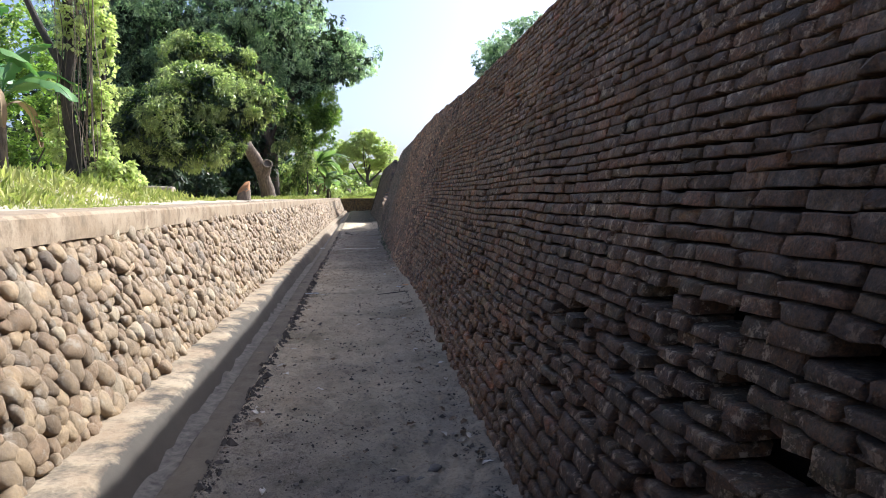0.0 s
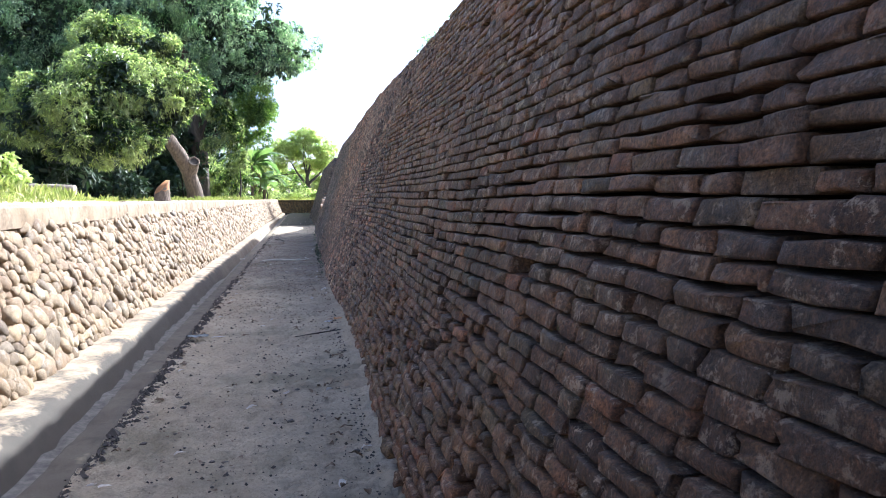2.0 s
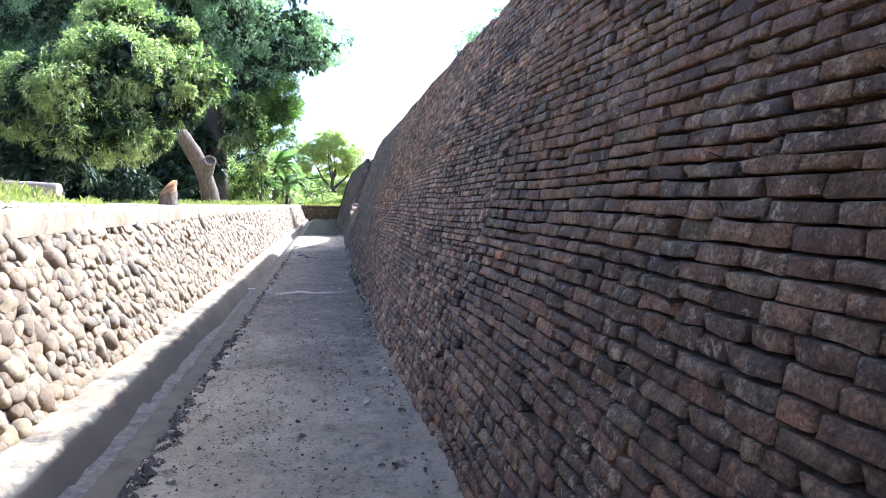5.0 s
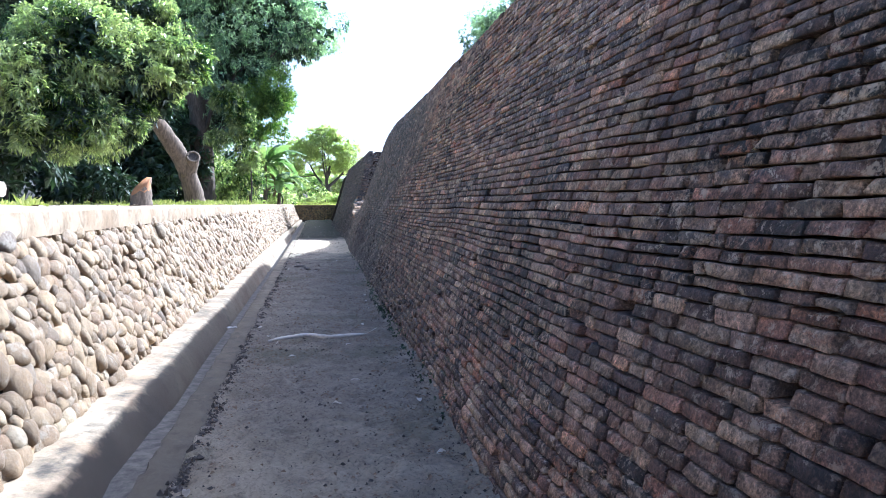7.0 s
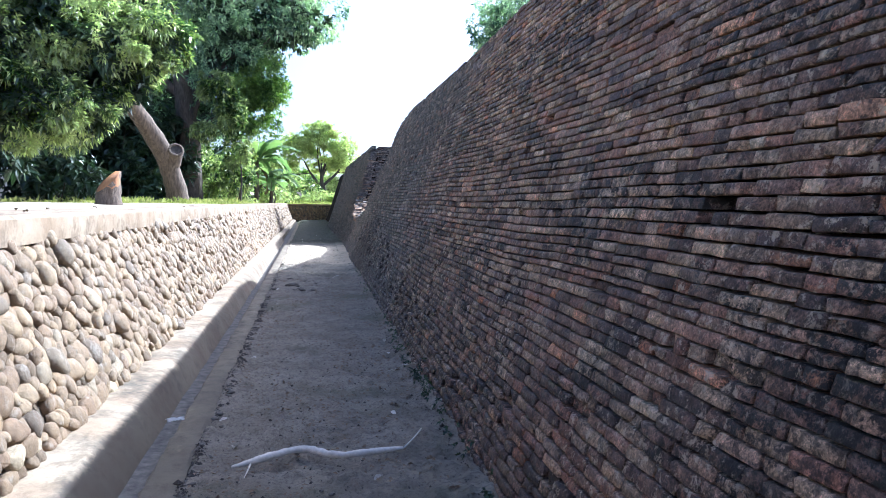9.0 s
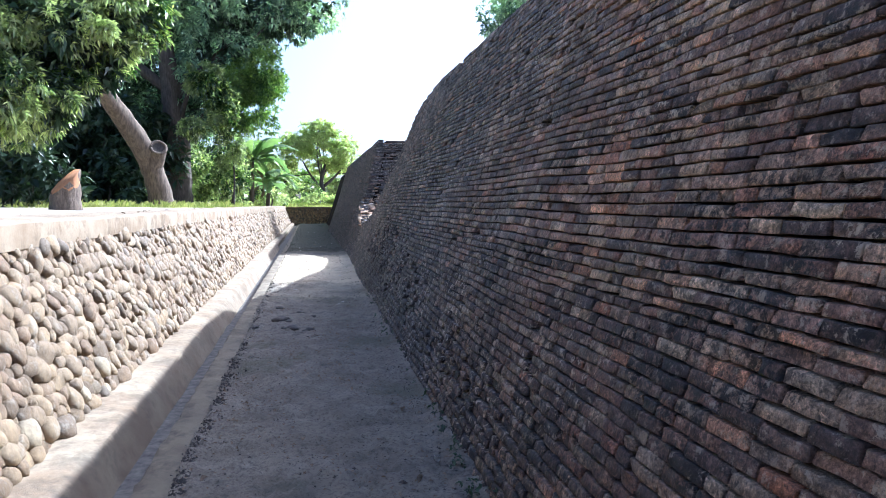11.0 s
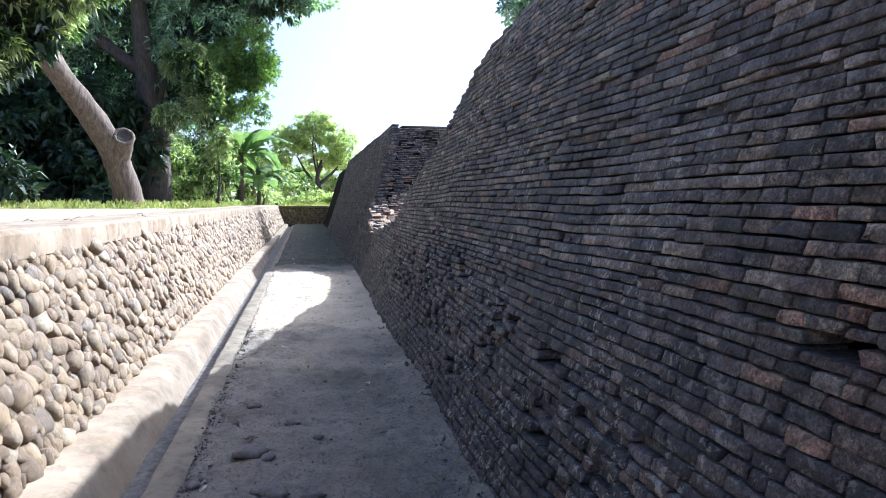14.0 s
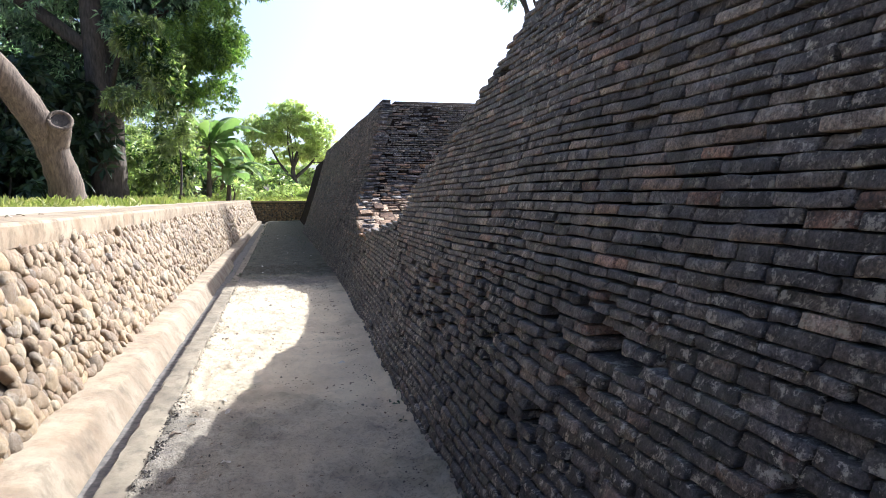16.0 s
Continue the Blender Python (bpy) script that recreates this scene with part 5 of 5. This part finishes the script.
tree("wall_top_tree", "tree rising behind the brick wall, its twigs showing over the crest", (14.0, 61.0, 1.25),
     [[(14, 61, 1.0, 0.5), (14, 61, 5, 0.4), (13.5, 61.5, 9, 0.3), (13.2, 62, 13, 0.15)], [(14, 61, 6, 0.3), (12.3, 61, 9.5, 0.18), (11.6, 61.2, 12, 0.06)]],
     [(14.4, 62, 14.4, 3.0, 3.0, 2.2), (12.2, 61.3, 13.2, 1.9, 2.0, 1.5), (11.3, 61.2, 11.9, 1.1, 1.0, 0.9), (17, 62, 12.5, 3.0, 2.6, 2.6)], 3200, DARKLEAF, BARK_DARK, 71, 0.3, 0.17, 7, 10)
grass()


def weeds():
    """Small weeds and moss tufts at the damp foot of the brick wall."""
    rng = np.random.default_rng(77)
    n = 150
    y = np.concatenate([rng.normal(22, 1.6, n - n // 3), rng.uniform(17, 33, n // 3)])
    z = np.abs(rng.normal(0, 0.05, n))
    x = face_x(y, z) - 0.03 - rng.uniform(0, 0.06, n)
    far = 260
    y = np.concatenate([y, rng.uniform(41.5, 74, far)])
    x = np.concatenate([x, np.where(rng.random(far) < 0.6, rng.normal(0.75, 0.25, far), rng.normal(-0.7, 0.15, far))])
    z = np.concatenate([z, np.zeros(far)])
    n += far
    c = np.stack([x, y, z + 0.02], 1)
    o = np.tile([-0.6, 0, 0.8], (n, 1))
    v, q = rosettes(c, o, 6, 0.03, 0.3, 0.3, rng)
    ob = new("weeds", mesh_from("weeds", v, [q], UNDERLEAF, False))
    tagged(ob, "small green weeds on the damp ground along the brick wall", "weeds", kind="stuff")


weeds()


# ---------- small things on the path ----------
def dry_leaves():
    rnd = random.Random(17)
    moulds = []
    for k in range(6):
        bm = bmesh.new()
        ln, w = rnd.uniform(0.05, 0.085), rnd.uniform(0.013, 0.022)
        rows = []
        for i in range(6):
            s = i / 5
            ww = w * math.sin(math.pi * (0.06 + 0.9 * s)) ** 0.8
            zc = 0.012 * math.sin(s * math.pi) * rnd.uniform(0.3, 1.6)
            rows.append([bm.verts.new((ln * (s - 0.5), -ww, zc + 0.008 * rnd.random())), bm.verts.new((ln * (s - 0.5), 0, zc)), bm.verts.new((ln * (s - 0.5), ww, zc + 0.010 * rnd.random()))])
        for a, b in zip(rows, rows[1:]):
            for j in (0, 1):
                bm.faces.new((a[j], a[j + 1], b[j + 1], b[j])).smooth = True
        bmesh.ops.solidify(bm, geom=bm.faces[:], thickness=0.0008)
        me = bpy.data.meshes.new("dry_leaf")
        bm.to_mesh(me)
        bm.free()
        me.materials.append(LITTER if k < 4 else PALE)
        moulds.append(me)
    for k in range(280):
        y = rnd.uniform(2.6, 38) if k % 2 else rnd.uniform(2.6, 16)
        x = rnd.choice((rnd.uniform(-0.7, -0.55), rnd.uniform(0.5, 0.74), rnd.uniform(-0.6, 0.7)))
        if k % 7 == 3:
            x, y = rnd.uniform(-0.7, 0.9), rnd.uniform(41.5, 58)
        z = float(floor_height(np.array(x), np.array(y))) + 0.012
        if k % 8 == 2:
            x, y, z = rnd.uniform(-2.8, -1.97), rnd.uniform(14, 36), 1.368
        ob = new("dry_leaf", moulds[rnd.randrange(6)])
        ob.matrix_basis = pose(x, y, z, rnd.uniform(-12, 12), rnd.uniform(-12, 12), rnd.uniform(0, 360))
        tagged(ob, "curled dry leaf lying on the concrete coping" if k % 8 == 2 else "curled dry leaf lying on the soil path", "leaf", "dry leaves")


def clods():
    rnd = random.Random(23)
    moulds = []
    for k in range(6):
        bm = bmesh.new()
        bmesh.ops.create_icosphere(bm, subdivisions=2, radius=1)
        for v in bm.verts:
            v.co *= 1 + 0.5 * noise.noise(v.co * 1.3 + Vector((k * 7, 0, 0))) + 0.22 * noise.noise(v.co * 4 + Vector((0, k * 5, 0)))
            v.co.z *= 0.42
        for f in bm.faces:
            f.smooth = True
        me = bpy.data.meshes.new("soil_clod")
        bm.to_mesh(me)
        bm.free()
        me.materials.append(CLOD)
        moulds.append(me)
    spots = [(-0.42, 28.79, 0.105), (-0.33, 28.7, 0.05), (-0.26, 28.14, 0.09), (-0.36, 28.2, 0.05), (-0.06, 28.09, 0.06), (-0.12, 28.0, 0.04), (-0.47, 29.79, 0.06), (-0.19, 29.32, 0.05), (-0.01, 29.0, 0.045), (-0.7, 28.35, 0.05), (-0.66, 28.45, 0.035), (0.25, 4.66, 0.05), (0.44, 4.82, 0.045), (0.36, 4.7, 0.035)]
    for k in range(60):
        y = rnd.uniform(8, 36)
        x = -0.74 + abs(rnd.gauss(0, 0.06)) if rnd.random() < 0.6 else rnd.uniform(-0.7, 0.75)
        spots.append((x, y, rnd.uniform(0.007, 0.022)))
    for k in range(115):
        spots.append((rnd.uniform(-0.65, 0.7), 2.5 + 7.5 * rnd.random(), rnd.uniform(0.008, 0.024)))
    for k in range(112):
        spots.append((-0.755 + abs(rnd.gauss(0, 0.025)), 11.3 + 10.5 * rnd.random() ** 1.3, rnd.uniform(0.012, 0.032) * (1.3 if rnd.random() < 0.15 else 1)))
    for x, y, r in spots:
        ob = new("soil_clod", moulds[rnd.randrange(6)])
        ob.matrix_basis = pose(x, y, float(floor_height(np.array(x), np.array(y))) + 0.2 * r, 0, 0, rnd.uniform(0, 360)) @ Matrix.Diagonal((r, r * rnd.uniform(0.7, 1.1), r, 1))
        tagged(ob, "crumbly grey-brown clod of earth on the path", "clod", "clods on the path")


def crumbs():
    """Crumbs of earth, grit and leaf bits strewn over the path, thickest along the kerb and the wall's foot."""
    rng = np.random.default_rng(41)
    n = 26000
    y = 2.2 + 38.8 * rng.random(n) ** 1.5
    edge = rng.random(n)
    x = np.where(edge < 0.4, -0.765 + np.abs(rng.normal(0, 0.035, n)), np.where(edge < 0.55, 0.76 - np.abs(rng.normal(0, 0.06, n)), rng.uniform(-0.72, 0.75, n)))
    keep = (wave(y * 2.3, x * 5.0) + rng.normal(0, 0.5, n)) > -0.2
    x, y, edge = x[keep], y[keep], edge[keep]
    r = np.exp(rng.normal(-5.15, 0.45, len(x))) * np.where(y > 24, 0.7, 1.0)
    # a broken ridge of larger crumbs in the gap along the kerb
    m = 5200
    y2 = rng.uniform(2.2, 33, m)
    x2 = -0.735 + 0.02 * wave(y2 * 3.7, 0.0) + rng.normal(0, 0.024, m)
    some = wave(y2 * 2.3, 0.0, 2.0) + rng.normal(0, 0.5, m) > np.interp(y2, [7, 10, 14, 16], [-0.05, -0.35, -0.4, -0.1])
    x, y = np.concatenate([x, x2[some]]), np.concatenate([y, y2[some]])
    r = np.concatenate([r, np.exp(rng.normal(-4.12, 0.42, int(some.sum()))) * np.interp(y2[some], [5, 9, 13, 18, 30], [0.72, 0.9, 1, 0.55, 0.4])])
    n = len(x)
    base = np.array([(1, 0, 0), (0.2, 0.9, 0), (-0.9, 0.3, 0), (-0.3, -0.9, 0), (0.1, 0.1, 0.8), (0, 0, -0.5)], float)
    f = np.array([(0, 1, 4), (1, 2, 4), (2, 3, 4), (3, 0, 4), (1, 0, 5), (2, 1, 5), (3, 2, 5), (0, 3, 5)])
    P = base[None] * r[:, None, None] * rng.uniform(0.6, 1.4, (n, 6, 3))
    a = rng.uniform(0, 6.28, n)[:, None]
    px, py = P[..., 0] * np.cos(a) - P[..., 1] * np.sin(a), P[..., 0] * np.sin(a) + P[..., 1] * np.cos(a)
    z = floor_height(x, y) + 0.008
    V = np.stack([x[:, None] + px, y[:, None] + py, z[:, None] + P[..., 2]], -1)
    F = (f[None] + (np.arange(n) * 6)[:, None, None]).reshape(-1, 3)
    ob = new("crumbs", mesh_from("crumbs", V.reshape(-1, 3), [F], CRUMB, False))
    tagged(ob, "dark crumbs of earth and grit strewn over the path", "grit", kind="stuff")


def leaf_bits():
    """Flat torn bits of dead leaf trodden into the damp soil."""
    rng = np.random.default_rng(58)
    n = 9000
    y = np.concatenate([rng.uniform(3, 40, n // 3), rng.uniform(12.5, 30, n - n // 3)])
    x = rng.uniform(-0.74, 0.8, n)
    keep = wave(y * 2.9, x * 4.0, 1.3) + rng.normal(0, 0.35, n) > 0.0
    x, y = x[keep], y[keep]
    n = len(x)
    ln = rng.uniform(0.012, 0.034, n)
    d = np.stack([rng.normal(0, 1, n), rng.normal(0, 1, n), rng.normal(0, 0.22, n)], 1)
    d /= np.linalg.norm(d, axis=1)[:, None]
    up = rng.normal(0, 0.25, (n, 3)) + np.array([0, 0, 1.0])
    up -= (up * d).sum(1)[:, None] * d
    up /= np.linalg.norm(up, axis=1)[:, None]
    v, q = blades(np.stack([x, y, floor_height(x, y) + 0.022], 1), d, up, ln, ln * rng.uniform(0.2, 0.45, n), np.full(n, 0.1), 0.4)
    ob = new("leaf_bits", mesh_from("leaf_bits", v, [q], LITTER, False))
    tagged(ob, "torn brown bits of dead leaf trodden into the soil", "leaf litter", kind="stuff")


def sticks():
    t = thing("twig", (0, 20.2, 0), "bleached crooked twig lying across the path", "twig")
    part("stem", limb([(-0.53, 20.12, 0.026, 0.007), (-0.44, 20.15, 0.034, 0.017), (-0.31, 20.24, 0.037, 0.021), (-0.14, 20.31, 0.04, 0.019), (-0.02, 20.22, 0.037, 0.021), (0.09, 20.18, 0.037, 0.018), (0.27, 20.22, 0.037, 0.02), (0.42, 20.23, 0.04, 0.01)], 7, 0.22, 3, 6), PALE, t)
    part("sprig", limb([(-0.43, 20.15, 0.028, 0.006), (-0.44, 20.04, 0.026, 0.004), (-0.45, 19.96, 0.022, 0.002)], 5, 0.05, 4, 3), PALE, t)
    part("tip", limb([(0.42, 20.23, 0.035, 0.006), (0.51, 20.4, 0.04, 0.004), (0.58, 20.55, 0.045, 0.005)], 5, 0.15, 6, 3), PALE, t)
    t = thing("twig", (0.45, 10.9, 0), "thin dark stick pointing from the foot of the brick wall", "twig")
    part("stem", limb([(0.3, 11.3, 0.02, 0.004), (0.5, 11.42, 0.022, 0.006), (0.76, 11.5, 0.035, 0.005)], 6, 0.1, 5), BARK_DARK, t)
    scrap(PAPER, (-0.99, 21.1, 0.0), 0.11, 0.07, 20, 2, "crumpled pale scrap of litter in the drain")
    scrap(PAPER, (0.655, 12.08, 0.02), 0.1, 0.06, 60, 3, "crumpled white scrap of litter by the brick wall")
    scrap(PAPER, (-0.45, 11.46, 0.022), 0.14, 0.03, 12, 6, "torn white strip of plastic on the path")
    scrap(PLASTIC, (-0.66, 11.5, 0.02), 0.2, 0.12, 8, 4, "crumpled blue-grey plastic bag on the path")
    scrap(ORANGE, (0.765, 12.2, 0.03), 0.09, 0.08, 80, 5, "orange wrapper lying against the brick wall")


def scrap(material, place, length, width, turn, seed, label):
    """A crumpled sheet: a small grid bent by noise, with thickness."""
    bm = bmesh.new()
    grid = [[bm.verts.new((length * (i / 8 - 0.5), width * (j / 6 - 0.5), 0)) for j in range(7)] for i in range(9)]
    for a, b in zip(grid, grid[1:]):
        for j in range(6):
            bm.faces.new((a[j], b[j], b[j + 1], a[j + 1])).smooth = True
    for v in bm.verts:
        p = v.co * (0.9 / width) + Vector((seed * 5.1, 0, 0))
        v.co.z = width * (0.1 + 0.16 * abs(noise.noise(p * 1.6)) + 0.12 * noise.noise(p * 4.0))
        v.co.x += width * 0.22 * noise.noise(p * 1.3 + Vector((0, 9, 0)))
        v.co.y += width * 0.22 * noise.noise(p * 1.3 + Vector((0, 0, 9)))
    bmesh.ops.solidify(bm, geom=bm.faces[:], thickness=0.0012)
    bmesh.ops.transform(bm, matrix=pose(*place, 0, 0, turn), verts=bm.verts)
    return tagged(part("litter_scrap", bm, material, None), label, "litter", "scraps of litter")


dry_leaves()
clods()
crumbs()
leaf_bits()
sticks()
